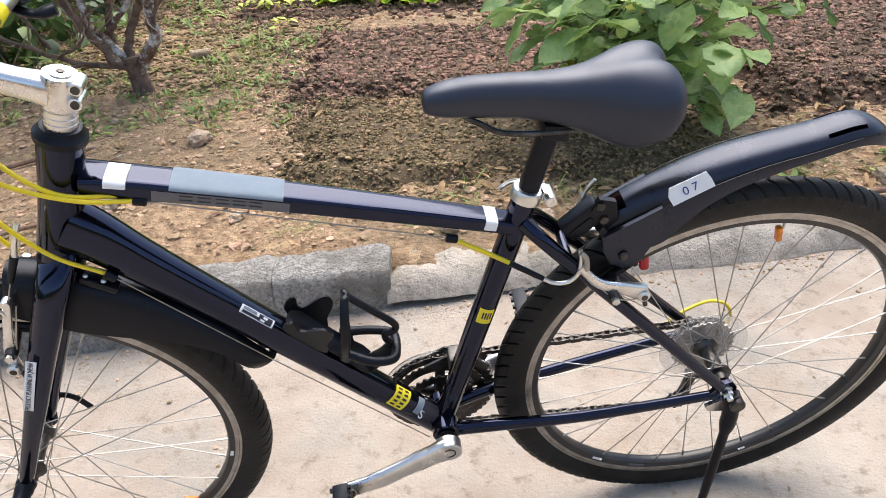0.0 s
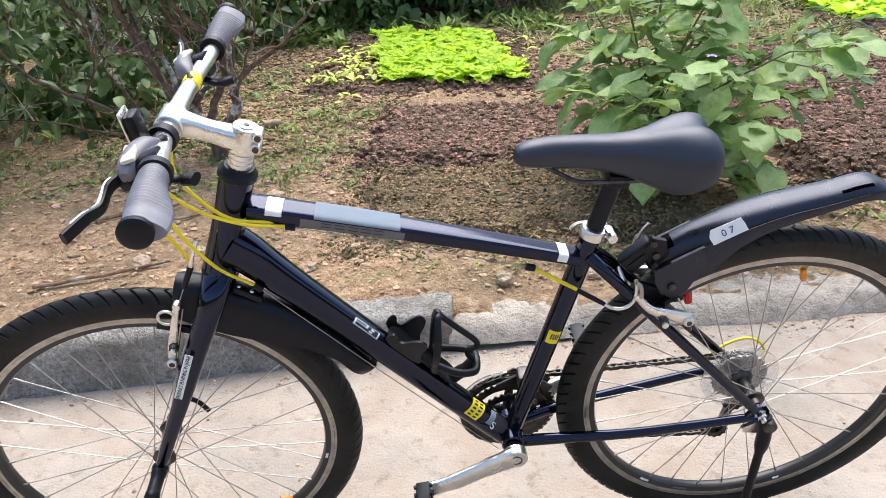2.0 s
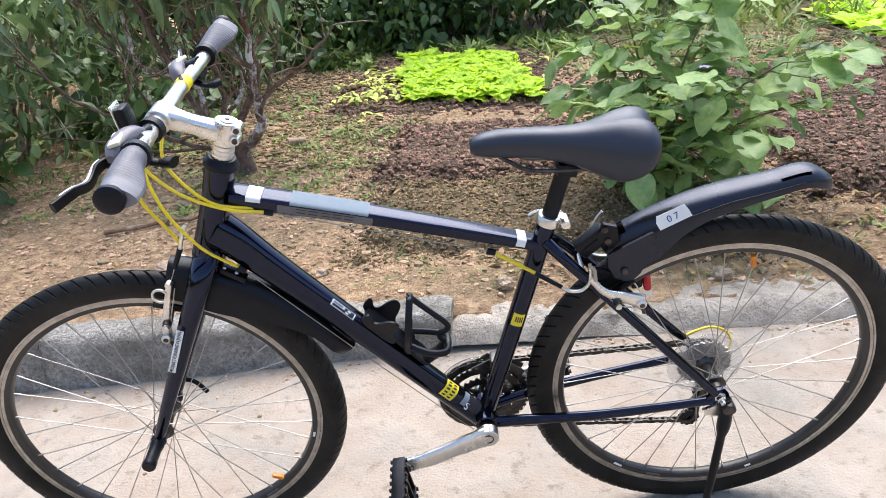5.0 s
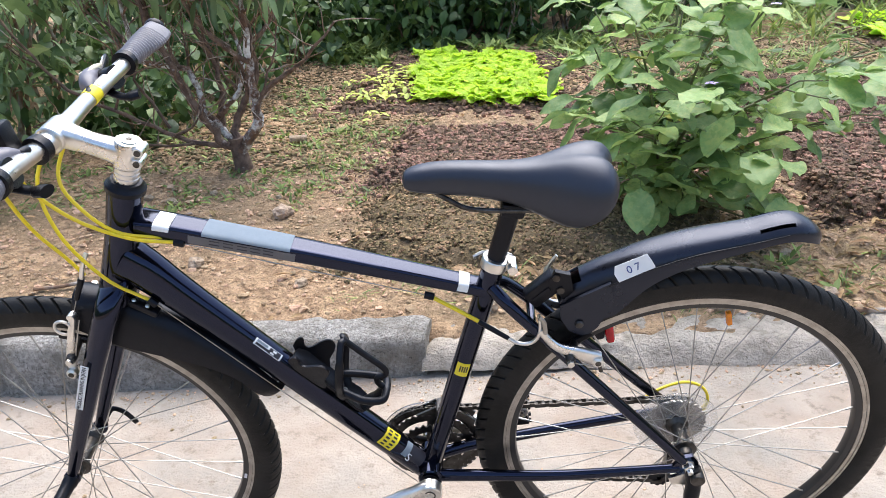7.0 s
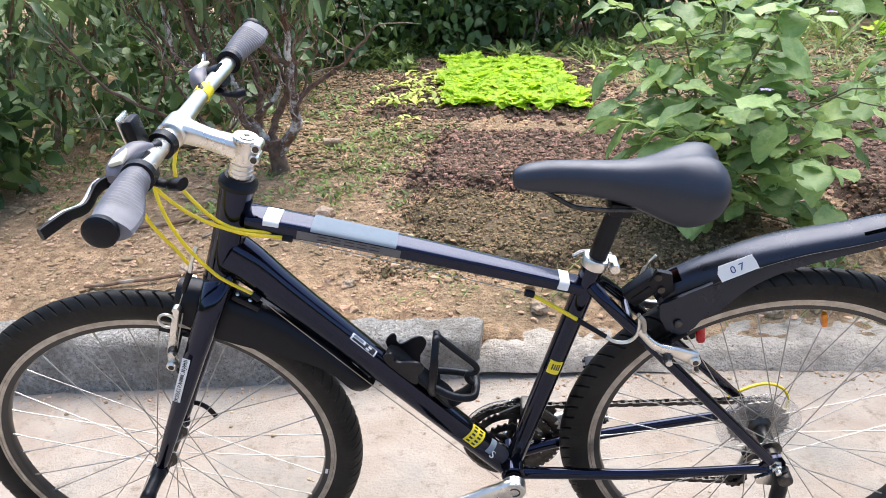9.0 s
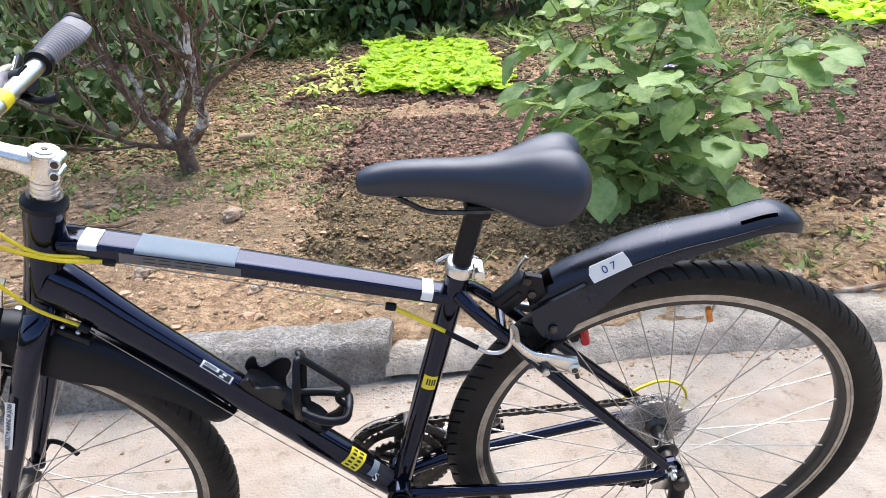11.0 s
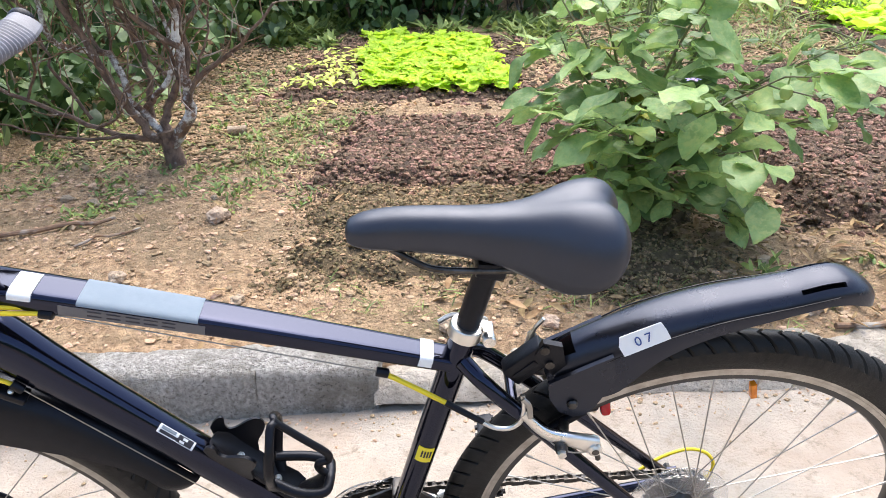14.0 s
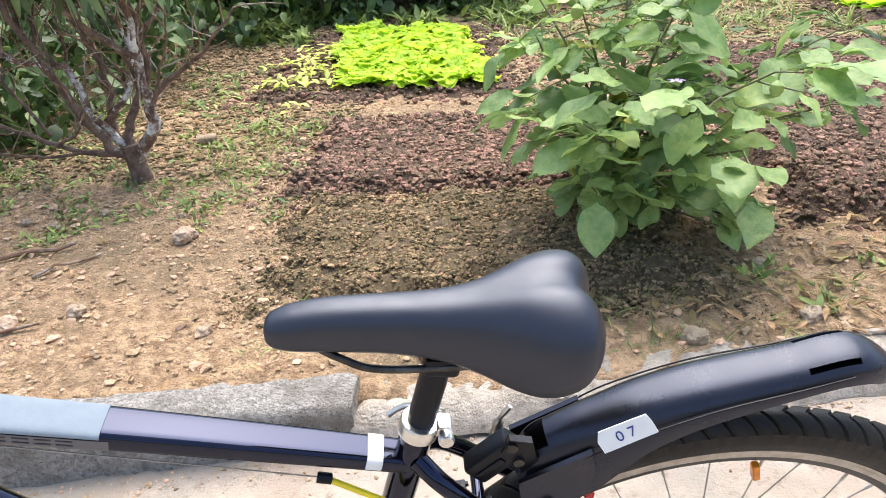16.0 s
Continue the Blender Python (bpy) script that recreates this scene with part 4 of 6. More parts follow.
part("noodle_link", Geo().tube(bezier([(-0.250, -0.047, 0.640), (-0.243, -0.049, 0.632), (-0.240, -0.050, 0.612)], 5), 0.0035, 8, flat=0.6), STEEL, bike)
part("cable_boot", Geo().tube([(-0.338, -0.032, 0.622), (-0.316, -0.036, 0.609), (-0.294, -0.040, 0.596)], [0.0042, 0.0040, 0.0036], 12), PLASTIC, bike, "black cable sleeve")
part("cable_end", Geo().tube(bezier([(-0.240, 0.020, 0.640), (-0.236, 0.018, 0.668), (-0.232, 0.016, 0.690), (-0.222, 0.016, 0.706)], 5), [0.003] * 4 + [0.0058] * 5 + [0.0026] * 7, 10), ALLOY, bike)

# yellow cable housings
for pts in ([(-0.880, -0.120, 0.950), (-0.905, -0.095, 0.925), (-0.915, -0.06, 0.868), (-0.880, -0.042, 0.812), (-0.82, -0.034, 0.778), (-0.765, -0.022, 0.763)],
            [(-0.878, 0.115, 0.945), (-0.912, 0.06, 0.915), (-0.938, -0.005, 0.862), (-0.918, -0.036, 0.790), (-0.875, -0.036, 0.712), (-0.826, -0.026, 0.664)],
            [(-0.876, -0.13, 0.945), (-0.925, -0.10, 0.900), (-0.930, -0.07, 0.820), (-0.915, -0.045, 0.755), (-0.906, -0.032, 0.716)],
            [(-0.878, 0.12, 0.940), (-0.902, 0.05, 0.905), (-0.905, -0.01, 0.866), (-0.880, -0.030, 0.828), (-0.836, -0.032, 0.787), (-0.775, -0.018, 0.768)]):
    part("cable_housing", Geo().tube(bezier(pts, 8), 0.0027, 10), YELLOW, bike, "bright yellow cable housing")
part("cable_housing", Geo().tube([(-0.404, -0.020, 0.658), (-0.370, -0.026, 0.640), (-0.336, -0.032, 0.621)], 0.0032, 10), YELLOW, bike, "short yellow cable housing")
part("cable_housing", Geo().tube(bezier([(-0.050, 0.062, 0.366), (-0.015, 0.072, 0.383), (0.025, 0.080, 0.388), (0.058, 0.082, 0.372), (0.070, 0.080, 0.340), (0.050, 0.076, 0.300)], 8), 0.0027, 10), YELLOW, bike, "looped yellow cable housing at the rear hub")
for c, d in (((-0.760, -0.020, 0.761), (1, 0, -0.24)), ((-0.822, -0.026, 0.660), (0.66, 0, -0.75)), ((-0.410, -0.019, 0.661), (1, 0, -0.3))):
    part("cable_stop", Geo().lathe([(0.0052, -0.007), (0.0058, -0.006), (0.0058, 0.007), (0.004, 0.008)], c, d, 16), PLASTIC, bike, "black cable stop")
part("inner_cable", Geo().tube([(-0.755, -0.018, 0.758), (-0.412, -0.018, 0.661)], 0.0008, 6), STEEL, bike)
part("inner_cable", Geo().tube([(-0.819, -0.026, 0.657), (-0.66, -0.022, 0.474), (-0.45, -0.014, 0.238)], 0.0008, 6), STEEL, bike)

# bottle cage on the down tube
DT = Vector((0.662, 0, -0.750)).normalized()
DN = Vector((0.750, 0, 0.662)).normalized()
C0 = Vector((-0.655, 0, 0.5115)) + DN * 0.027


def on_tube(a, y, h):
    """A place on the cage: along the tube, sideways, off the tube."""
    return C0 + DT * a + Vector((0, y, 0)) + DN * h


MC = Matrix(((DT.x, 0, DN.x, C0.x), (0, 1, 0, C0.y), (DT.z, 0, DN.z, C0.z), (0, 0, 0, 1)))
g = Geo()
rows = [[on_tube(a, y, -0.002 + 0.006 * abs(y / w) ** 2) for y in (w * (j / 6 - 1) for j in range(13))] for a, w in ((0.0, 0.010), (0.015, 0.018), (0.045, 0.021), (0.075, 0.020), (0.105, 0.021), (0.135, 0.024), (0.150, 0.020))]
top = [[p + DN * 0.005 for p in r] for r in rows]
g.grid(rows), g.grid(top, flip=True)
for e in (0, -1):
    g.grid([rows[e], top[e]]), g.grid([[r[e] for r in rows], [r[e] for r in top]])
cage = part("bottle_cage", g, PLASTIC, bike, "black plastic bottle cage", angle=50)
wing = [(-0.006, 0.000), (-0.009, 0.010), (-0.007, 0.019), (-0.001, 0.020), (0.006, 0.014), (0.013, 0.013), (0.019, 0.019), (0.024, 0.034), (0.030, 0.044), (0.038, 0.047), (0.046, 0.044), (0.052, 0.034), (0.056, 0.020), (0.066, 0.010), (0.072, 0.0), (0.060, -0.006), (0.030, -0.007), (0.008, -0.006)]
for s in (-1, 1):
    m = MC @ Matrix.Translation((0, s * 0.018, 0)) @ Matrix.Rotation(-s * 0.32, 4, "X")
    part("cage_wing", Geo().plate([(p.x, p.y) for p in bezier([(a, b, 0) for a, b in wing + wing[:1]], 4)[:-1]], -0.002, 0.002, m), PLASTIC, cage)
    arm = bezier([on_tube(0.110, s * 0.014, 0.004), on_tube(0.090, s * 0.028, 0.018), on_tube(0.066, s * 0.038, 0.044), on_tube(0.044, s * 0.030, 0.068), on_tube(0.030, s * 0.010, 0.082), on_tube(0.034, 0, 0.085)], 5)
    part("cage_arm", Geo().tube(arm, [0.0090] * 5 + [0.0066] * 10 + [0.0055] * 11, 12, flat=0.65), PLASTIC, cage)
    part("cage_foot", Geo().tube(bezier([on_tube(0.090, s * 0.020, 0.014), on_tube(0.125, s * 0.030, 0.034), on_tube(0.148, s * 0.026, 0.054), on_tube(0.150, s * 0.008, 0.060), on_tube(0.150, 0, 0.060)], 5), 0.0068, 12), PLASTIC, cage)
part("cage_rod", Geo().tube(bezier([on_tube(0.030, 0, 0.084), on_tube(0.075, 0, 0.086), on_tube(0.116, 0, 0.088), on_tube(0.128, 0, 0.080), on_tube(0.124, 0, 0.066), on_tube(0.132, 0, 0.058), on_tube(0.148, 0, 0.058)], 5), 0.0052, 12), PLASTIC, cage)
part("cage_shelf", Geo().tube([on_tube(0.150, 0, 0.0), on_tube(0.153, 0, 0.030), on_tube(0.150, 0, 0.058)], [0.008, 0.007, 0.007], 12, flat=2.2), PLASTIC, cage)
for a in (0.045, 0.108):
    part("cage_bolt", Geo().lathe([(0.005, 0.003), (0.005, 0.0065), (0.001, 0.0065)], on_tube(a, 0, 0), DN, 16), ALLOY, cage)

# kickstand, lamp
g = Geo().tube(bezier([(0.006, -0.072, 0.345), (0.010, -0.080, 0.318), (0.006, -0.090, 0.270), (-0.006, -0.112, 0.150), (-0.018, -0.1335, 0.030)], 6), [0.0135] * 6 + [0.0125] * 5 + [0.0115] + [0.0078] * 6 + [0.0070] * 7, 16)
kick = part("kickstand", g, PLASTIC, bike, "black side kickstand")
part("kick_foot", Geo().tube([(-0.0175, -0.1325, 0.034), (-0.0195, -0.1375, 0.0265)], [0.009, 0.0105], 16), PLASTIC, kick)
part("kick_plate", Geo().plate([(-0.030, 0.320), (0.020, 0.345), (0.028, 0.325), (0.004, 0.304), (-0.024, 0.308)], -0.074, -0.068), ALLOY, kick, "silver mounting plate")
part("kick_lock", Geo().lathe([(0.011, -0.092), (0.012, -0.090), (0.012, -0.070), (0.010, -0.068)], (0.012, 0, 0.334), AX_C, 20), DARKSTEEL, kick)
lamp = part("rear_lamp", Geo().box((-0.148, 0.040, 0.548), (0.022, 0.030, 0.032), Matrix.Rotation(radians(-10), 4, "Y"), 0.006), PLASTIC, bike, "small rear reflector lamp with a red lens")
part("lens", Geo().box((-0.130, 0.040, 0.551), (0.014, 0.036, 0.046), Matrix.Rotation(radians(-10), 4, "Y"), 0.005), REDLENS, lamp, "red lens")

# ---- labels and tapes on the bicycle ----
def wrap(line, radii, t0, t1, a0, a1, lift=0.0007, flat=1.0, power=2.0, nu=8, nv=12, ragged=0.0):
    """A thin patch that follows a tube from t0 to t1 along it and from angle a0 to a1 round it (90: its top, 180: its left side)."""
    P = [Vector(p) for p in line]
    n = len(P) - 1

    def at(t):
        x = max(0.0, min(0.9999, t)) * n
        i = int(x)
        return P[i].lerp(P[i + 1], x - i), (P[i + 1] - P[i]).normalized(), radii[i] + (radii[min(i + 1, n)] - radii[i]) * (x - i)
    low, high = [], []
    for u in range(nu + 1):
        rl, rh = [], []
        for v in range(nv + 1):
            t = t0 + (t1 - t0) * u / nu + ragged * math.sin(v * 2.3 + u) * (1 if u in (0, nu) else 0)
            p, d, r = at(t)
            side = (Vector((0, 1, 0)) - d * d.y).normalized()
            other = d.cross(side)
            a = radians(a0 + (a1 - a0) * v / nv)
            c, s = math.cos(a), math.sin(a)
            k = (abs(c) ** power + abs(s) ** power) ** (-1 / power)
            e = side * (c * k * flat) + other * (s * k)
            rl.append(p + e * r), rh.append(p + e * (r + lift))
        low.append(rl), high.append(rh)
    g = Geo().grid(high)
    g.grid([low[0], high[0]]), g.grid([high[-1], low[-1]])
    g.grid([[r[0] for r in high], [r[0] for r in low]]), g.grid([[r[-1] for r in low], [r[-1] for r in high]])
    return g


def tt(x):
    """How far along the top tube a place x lies."""
    for i in range(len(TT) - 1):
        if TT[i].x <= x <= TT[i + 1].x:
            return (i + (x - TT[i].x) / (TT[i + 1].x - TT[i].x)) / (len(TT) - 1)
    return 0.0


def on_top(name, x0, x1, a0, a1, material, label, lift=0.0007, ragged=0.0):
    return part(name, wrap(TT, TT_R, tt(x0), tt(x1), a0, a1, lift, TT_FLAT, TT_POWER, 14, 40, ragged), material, bike, label, angle=60)


on_top("tape", -0.727, -0.606, 48, 148, TAPE, "grey cloth tape over the top tube", 0.0009)
on_top("tape", -0.793, -0.771, 60, 160, WHITE, "torn pale tape on the top tube", 0.0008, 0.0025)
on_top("tape", -0.368, -0.353, 40, 196, WHITE, "narrow white tape round the top tube", 0.0008, 0.0007)
on_top("name_panel", -0.745, -0.598, 156, 212, GREYINK, "dark grey printed panel", 0.0004)
for k, x in enumerate((-0.716, -0.697, -0.678, -0.660, -0.642)):
    on_top("name_bar", x, x + 0.014, 166, 172, INK, "printed outline bar", 0.0007)
    on_top("name_bar", x, x + 0.014, 190, 196, INK, "printed outline bar", 0.0007)

DL = [Vector((-0.755, 0, 0.6185)), Vector((-0.66, 0, 0.5135)), Vector((-0.55, 0, 0.391)), Vector((-0.43, 0, 0.260))]
DL = bezier(DL, 6)
DL_R = [0.0262 - 0.0036 * i / (len(DL) - 1) for i in range(len(DL))]


def on_down(name, t0, t1, a0, a1, material, label, lift=0.0012, parent=None):
    return part(name, wrap(DL, DL_R, t0, t1, a0, a1, lift, 0.86, 2.6, 8, 10), material, parent or bike, label, angle=60)


plate = on_down("maker_label", 0.190, 0.310, 116, 141, WHITE, "black and white printed label on the down tube", 0.0016)
on_down("print_bar", 0.197, 0.245, 118.5, 127.4, TAPE, "", 0.0020, plate)
on_down("print_bar", 0.197, 0.258, 130, 138, INK, "", 0.0020, plate)
on_down("print_bar", 0.255, 0.303, 118, 139, INK, "", 0.0020, plate)
on_down("print_bar", 0.270, 0.285, 121, 128, WHITE, "", 0.0024, plate)
on_down("print_bar", 0.263, 0.279, 131, 137, WHITE, "", 0.0024, plate)
ys = on_down("warning_sticker", 0.772, 0.828, 96, 184, YSTICK, "yellow warning sticker with dark print", 0.0014)
for k in range(5):
    for j in range(2):
        on_down("print_bar", 0.780 + 0.024 * j, 0.794 + 0.024 * j, 104 + 16 * k, 112 + 16 * k, INK, "", 0.0018, ys)
on_down("size_label", 0.862, 0.884, 95, 166, TAPE, "pale blue-grey label", 0.0014)
on_down("size_label", 0.886, 0.945, 95, 166, INK, "black size label", 0.0014)

SL = [BB.lerp(SEAT_TOP, i / 12) for i in range(13)]
SL_R = [0.0168] * 13
ys = part("warning_sticker", wrap(SL, SL_R, 0.525, 0.585, 140, 212, 0.0007, nu=4), YSTICK, bike, "small yellow sticker on the seat tube", angle=60)
for k in range(4):
    part("print_bar", wrap(SL, SL_R, 0.545, 0.572, 160 + 12 * k, 167 + 12 * k, 0.0011, nu=2, nv=4), INK, ys)


def lettering(text, size, material, parent, m, label):
    """Flat lettering as a mesh."""
    cu = bpy.data.curves.new("lettering", "FONT")
    cu.body, cu.size, cu.extrude, cu.align_x, cu.align_y = text, size, 0.0002, "CENTER", "CENTER"
    tmp = new("lettering", cu)
    bpy.context.view_layer.update()
    me = bpy.data.meshes.new_from_object(tmp.evaluated_get(bpy.context.evaluated_depsgraph_get()))
    bpy.data.objects.remove(tmp)
    me.materials.append(material)
    return part("lettering", me, None, parent, label, m=m)


p = DL[int(0.915 * (len(DL) - 1))] + Vector((0, -0.0195, 0.0)) + Vector((0.75, 0, 0.66)) * 0.0085
dd = Vector((0.66, 0, -0.75))
nn = Vector((0.45, -0.80, 0.40)).normalized()
nn = (nn - dd * dd.dot(nn)).normalized()
uu = nn.cross(dd)
lettering("S", 0.020, WHITE, bike, Matrix.Translation(p + nn * 0.003) @ Matrix(((dd.x, uu.x, nn.x, 0), (dd.y, uu.y, nn.y, 0), (dd.z, uu.z, nn.z, 0), (0, 0, 0, 1))), "white size letter")

# fork label, reading upwards along the blade
f0, f1 = Vector((-0.934, -0.0705, 0.572)), Vector((-0.971, -0.0700, 0.482))
d = (f0 - f1).normalized()
nrm = Vector((0, -1, 0))
rt = d.cross(nrm)
mf = Matrix(((d.x, -rt.x, nrm.x, 0), (d.y, -rt.y, nrm.y, 0), (d.z, -rt.z, nrm.z, 0), (0, 0, 0, 1)))
mf = Matrix.Translation((f0 + f1) / 2) @ mf
fork_label = part("fork_label", Geo().box((0, 0, 0), (0.098, 0.0125, 0.0012), None, 0.0004), WHITE, bike, "white strip label on the fork blade", m=mf)
lettering("PRODUCT PLANNING IN JAPAN", 0.0072, INK, fork_label, Matrix.Translation((0, 0, 0.0009)) @ Matrix.Diagonal((0.92, 1.25, 1, 1)), "black capital lettering")

# paper label on the rear mudguard
q0, q1 = Vector((-0.143, -0.0395, 0.710)), Vector((-0.101, -0.0385, 0.731))
d = (q1 - q0).normalized()
nrm = Vector((0.0, -0.93, 0.37))
nrm = (nrm - d * d.dot(nrm)).normalized()
upv = nrm.cross(d)
mq = Matrix.Translation((q0 + q1) / 2) @ Matrix(((d.x, upv.x, nrm.x, 0), (d.y, upv.y, nrm.y, 0), (d.z, upv.z, nrm.z, 0), (0, 0, 0, 1)))
paper = part("paper_label", Geo().plate([(-0.0275, -0.002), (-0.0225, -0.0125), (0.0245, -0.0115), (0.0268, -0.001), (0.0275, 0.0108), (-0.0262, 0.0112)], -0.0006, 0.0006, mq @ Matrix.Rotation(radians(90), 4, "X")), WHITE, guard, "torn white paper label with a pen-written number")
lettering("0 7", 0.0155, BLUEINK, paper, mq @ Matrix.Translation((0, 0, 0.0010)), "thin blue pen writing")


# frame parts turned to fit the camera's view, wheels left as placed
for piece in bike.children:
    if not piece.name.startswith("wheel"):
        piece.matrix_basis = FRAME_VIEW_FIT @ piece.matrix_basis


# ---- kerb ----
def kerb_stone(x0, x1, h, deep):
    """One weathered kerb stone with rounded, chipped edges."""
    g = Geo()
    rows = []
    n = max(4, int((x1 - x0) / 0.025))
    prof = [(0.004, -0.14), (0.0, 0.02), (0.003, h - 0.022), (0.012, h - 0.006), (0.026, h), (deep * 0.5, h + 0.002), (deep - 0.014, h - 0.002), (deep, h - 0.014), (deep + 0.004, -0.14)]
    for i in range(n + 1):
        x = x0 + (x1 - x0) * i / n
        e = 0.005 if i in (0, n) else 0.0
        rows.append([(x, kerb_y(x) + y + 0.013 * fbm(x, z * 3 + y, 9, 11) + 0.007 * fbm(x, z * 3 + y, 34, 13) + (e if y < deep / 2 else -e), z + (0.010 * fbm(x, y, 8, 12) + 0.006 * fbm(x, y, 35, 14) - e * 0.6 if z > 0.03 else 0)) for y, z in prof])
    g.grid(rows, caps=True)
    return g


kerb = new("kerb")
tagged(kerb, "weathered grey kerb of concrete stones along the path", "kerb", kind="structure")
x = -0.14
for ln in (0.30, 0.30, 0.62, 0.60, 0.62, 0.60, 0.62, 0.6, 0.6, 0.6):
    part("kerb_stone", kerb_stone(x - ln + 0.002, x, 0.098, 0.135), KERB, kerb, angle=60)
    x -= ln


def rubble_strip():
    """The broken, low run of kerb."""
    g = Geo()
    rows = []
    for i in range(260):
        x = -0.15 + i * 0.025
        h = 0.060 + 0.016 * fbm(x, 0, 3.2, 21) + (-0.03 if i == 0 else 0)
        row = []
        for j in range(15):
            t = j / 14
            y = -0.015 + 0.20 * t
            z = h * min(1.0, t * 4.5) ** 0.7 if t < 0.6 else h - 0.02 * (t - 0.6)
            row.append((x, kerb_y(x) + y + 0.014 * fbm(x, t, 6, 22), z - 0.006 + (0.016 * fbm(x, y, 16, 23) + 0.006 * fbm(x, y, 45, 24)) * min(1, t * 5)))
        rows.append(row)
    g.grid(rows)
    return g


tagged(part("broken_kerb", rubble_strip(), RUBBLE, angle=70), "low broken strip of old concrete kerb", "kerb", kind="structure")


# ---- beds, clods, litter ----
def ico():
    b = bmesh.new()
    bmesh.ops.create_icosphere(b, subdivisions=1, radius=1)
    v = np.array([p.co[:] for p in b.verts])
    b.verts.index_update()
    f = np.array([[p.index for p in q.verts] for q in b.faces])
    b.free()
    return v, f


ICO_V, ICO_F = ico()


def lumps(name, places, sizes, material, parent=None, flat=0.8, rough=0.42, seed=1):
    """Many irregular lumps in one mesh."""
    rng = np.random.default_rng(seed)
    n, k = len(places), len(ICO_V)
    jit = 1 + rng.uniform(-rough, rough, (n, k, 1))
    axes = rng.uniform(0.7, 1.3, (n, 1, 3)) * np.array([1, 1, flat])
    ang = rng.uniform(0, 6.28, n)
    v = ICO_V[None] * jit * axes * np.array(sizes)[:, None, None]
    c, s = np.cos(ang)[:, None], np.sin(ang)[:, None]
    x, y = v[..., 0] * c - v[..., 1] * s, v[..., 0] * s + v[..., 1] * c
    v = np.stack([x, y, v[..., 2]], -1) + np.array(places)[:, None, :]
    f = ICO_F[None] + (np.arange(n) * k)[:, None, None]
    me = bpy.data.meshes.new(name)
    me.from_pydata(v.reshape(-1, 3).tolist(), [], f.reshape(-1, 3).tolist())
    me.materials.append(material)
    ob = new(name, me)
    ob.parent = parent
    return ob


def soil_bed(bed, lift, material, lump_mat, count, lo, hi, label, seed, cell=0.03):
    x0, x1, y0, y1 = bed
    g = Geo()
    xs, ys = np.arange(x0 - 0.03, x1 + 0.03, cell), np.arange(y0 - 0.03, y1 + 0.03, cell)
    g.grid([[(x, y, bed_z(x, y, bed, lift) + 0.014 * inside(x, y, bed) * fbm(x, y, 14, 31)) for x in xs] for y in ys])
    ob = tagged(part("soil_bed", g, material, angle=180), label, "soil bed", kind="structure")
    rng = random.Random(seed)
    P, S = [], []
    while len(P) < count:
        x, y = rng.uniform(x0 - 0.12, x1 + 0.12), rng.uniform(y0 - 0.10, y1 + 0.12)
        if inside(x, y, bed) < 0.10 and rng.random() > 0.22:
            continue
        r = lo * (hi / lo) ** (rng.random() ** 2.2)
        z = max(bed_z(x, y, bed, lift), soil_z(x, y))
        P.append((x, y, z + r * rng.uniform(-0.1, 0.5))), S.append(r)
    tagged(lumps("clods", P, S, lump_mat, ob, seed=seed), kind="stuff")
    return ob


soil_bed(BED_NEAR, 0.060, BED, CLOD, 24000, 0.0035, 0.016, "dug bed of crumbly dark reddish-brown soil", 41)
soil_bed(BED_RIGHT, 0.08, BED, CLOD, 34000, 0.0045, 0.018, "wide dug bed of clods of dark reddish-brown soil", 42, 0.05)
soil_bed(BED_MOSS, 0.055, MOSSY, CRUMB, 26000, 0.0025, 0.010, "damp crumbly bed with a green tinge under the saddle", 43)
soil_bed(BED_LETTUCE, 0.032, BED, CLOD, 3500, 0.008, 0.024, "brown bed where lettuce grows", 44, 0.05)
soil_bed(BED_FAR, 0.05, BED, CLOD, 2500, 0.01, 0.03, "brown bed at the garden's far end", 45, 0.08)


def scatter(count, seed, xr, yr, lo, hi, avoid=BEDS, power=2.5):
    rng = random.Random(seed)
    P, S = [], []
    while len(P) < count:
        x, y = rng.uniform(*xr), rng.uniform(*yr)
        if y < kerb_y(x) + 0.16 or any(inside(x, y, b) > 0 for b in avoid):
            continue
        r = lo * (hi / lo) ** (rng.random() ** power)
        P.append((x, y, soil_z(x, y) + r * 0.25)), S.append(r)
    return P, S


P, S = scatter(22000, 51, (-2.6, 3.4), (1.7, 4.8), 0.0020, 0.0125, power=3.4)
tagged(lumps("pebbles", P, S, PEBBLE, seed=51, flat=0.6, rough=0.34), "loose clay crumbs and pebbles on the soil", "pebbles", kind="stuff")


P, S = scatter(1000, 52, (-2.4, 2.6), (1.75, 3.6), 0.006, 0.022, power=2.8)
tagged(lumps("clay_lumps", P, S, PEBBLE, seed=52, flat=0.42, rough=0.34), "pale broken lumps of dry clay on the soil", "clay lumps", kind="stuff")


P, S = scatter(9000, 53, (-2.0, -0.45), (3.1, 6.2), 0.0045, 0.020, power=2.2)
Q, R = scatter(6000, 54, (0.2, 2.9), (3.7, 6.4), 0.005, 0.022, power=2.2)
tagged(lumps("soil_crumbs", P + Q, S + R, CRUMB, seed=53, flat=0.5, rough=0.40), "brown crumbs of soil and leaf litter between the beds", "soil crumbs", kind="stuff")
rng = random.Random(57)
P, S = [], []
for _ in range(1500):
    x = rng.uniform(-2.2, 2.4)
    y = kerb_y(x) - 0.012 - abs(rng.gauss(0, 0.05)) if rng.random() < 0.8 else rng.uniform(0.3, kerb_y(x))
    r = 0.0016 * 4.0 ** (rng.random() ** 2.4)
    P.append((x, y, path_z(x) + r * 0.4)), S.append(r)
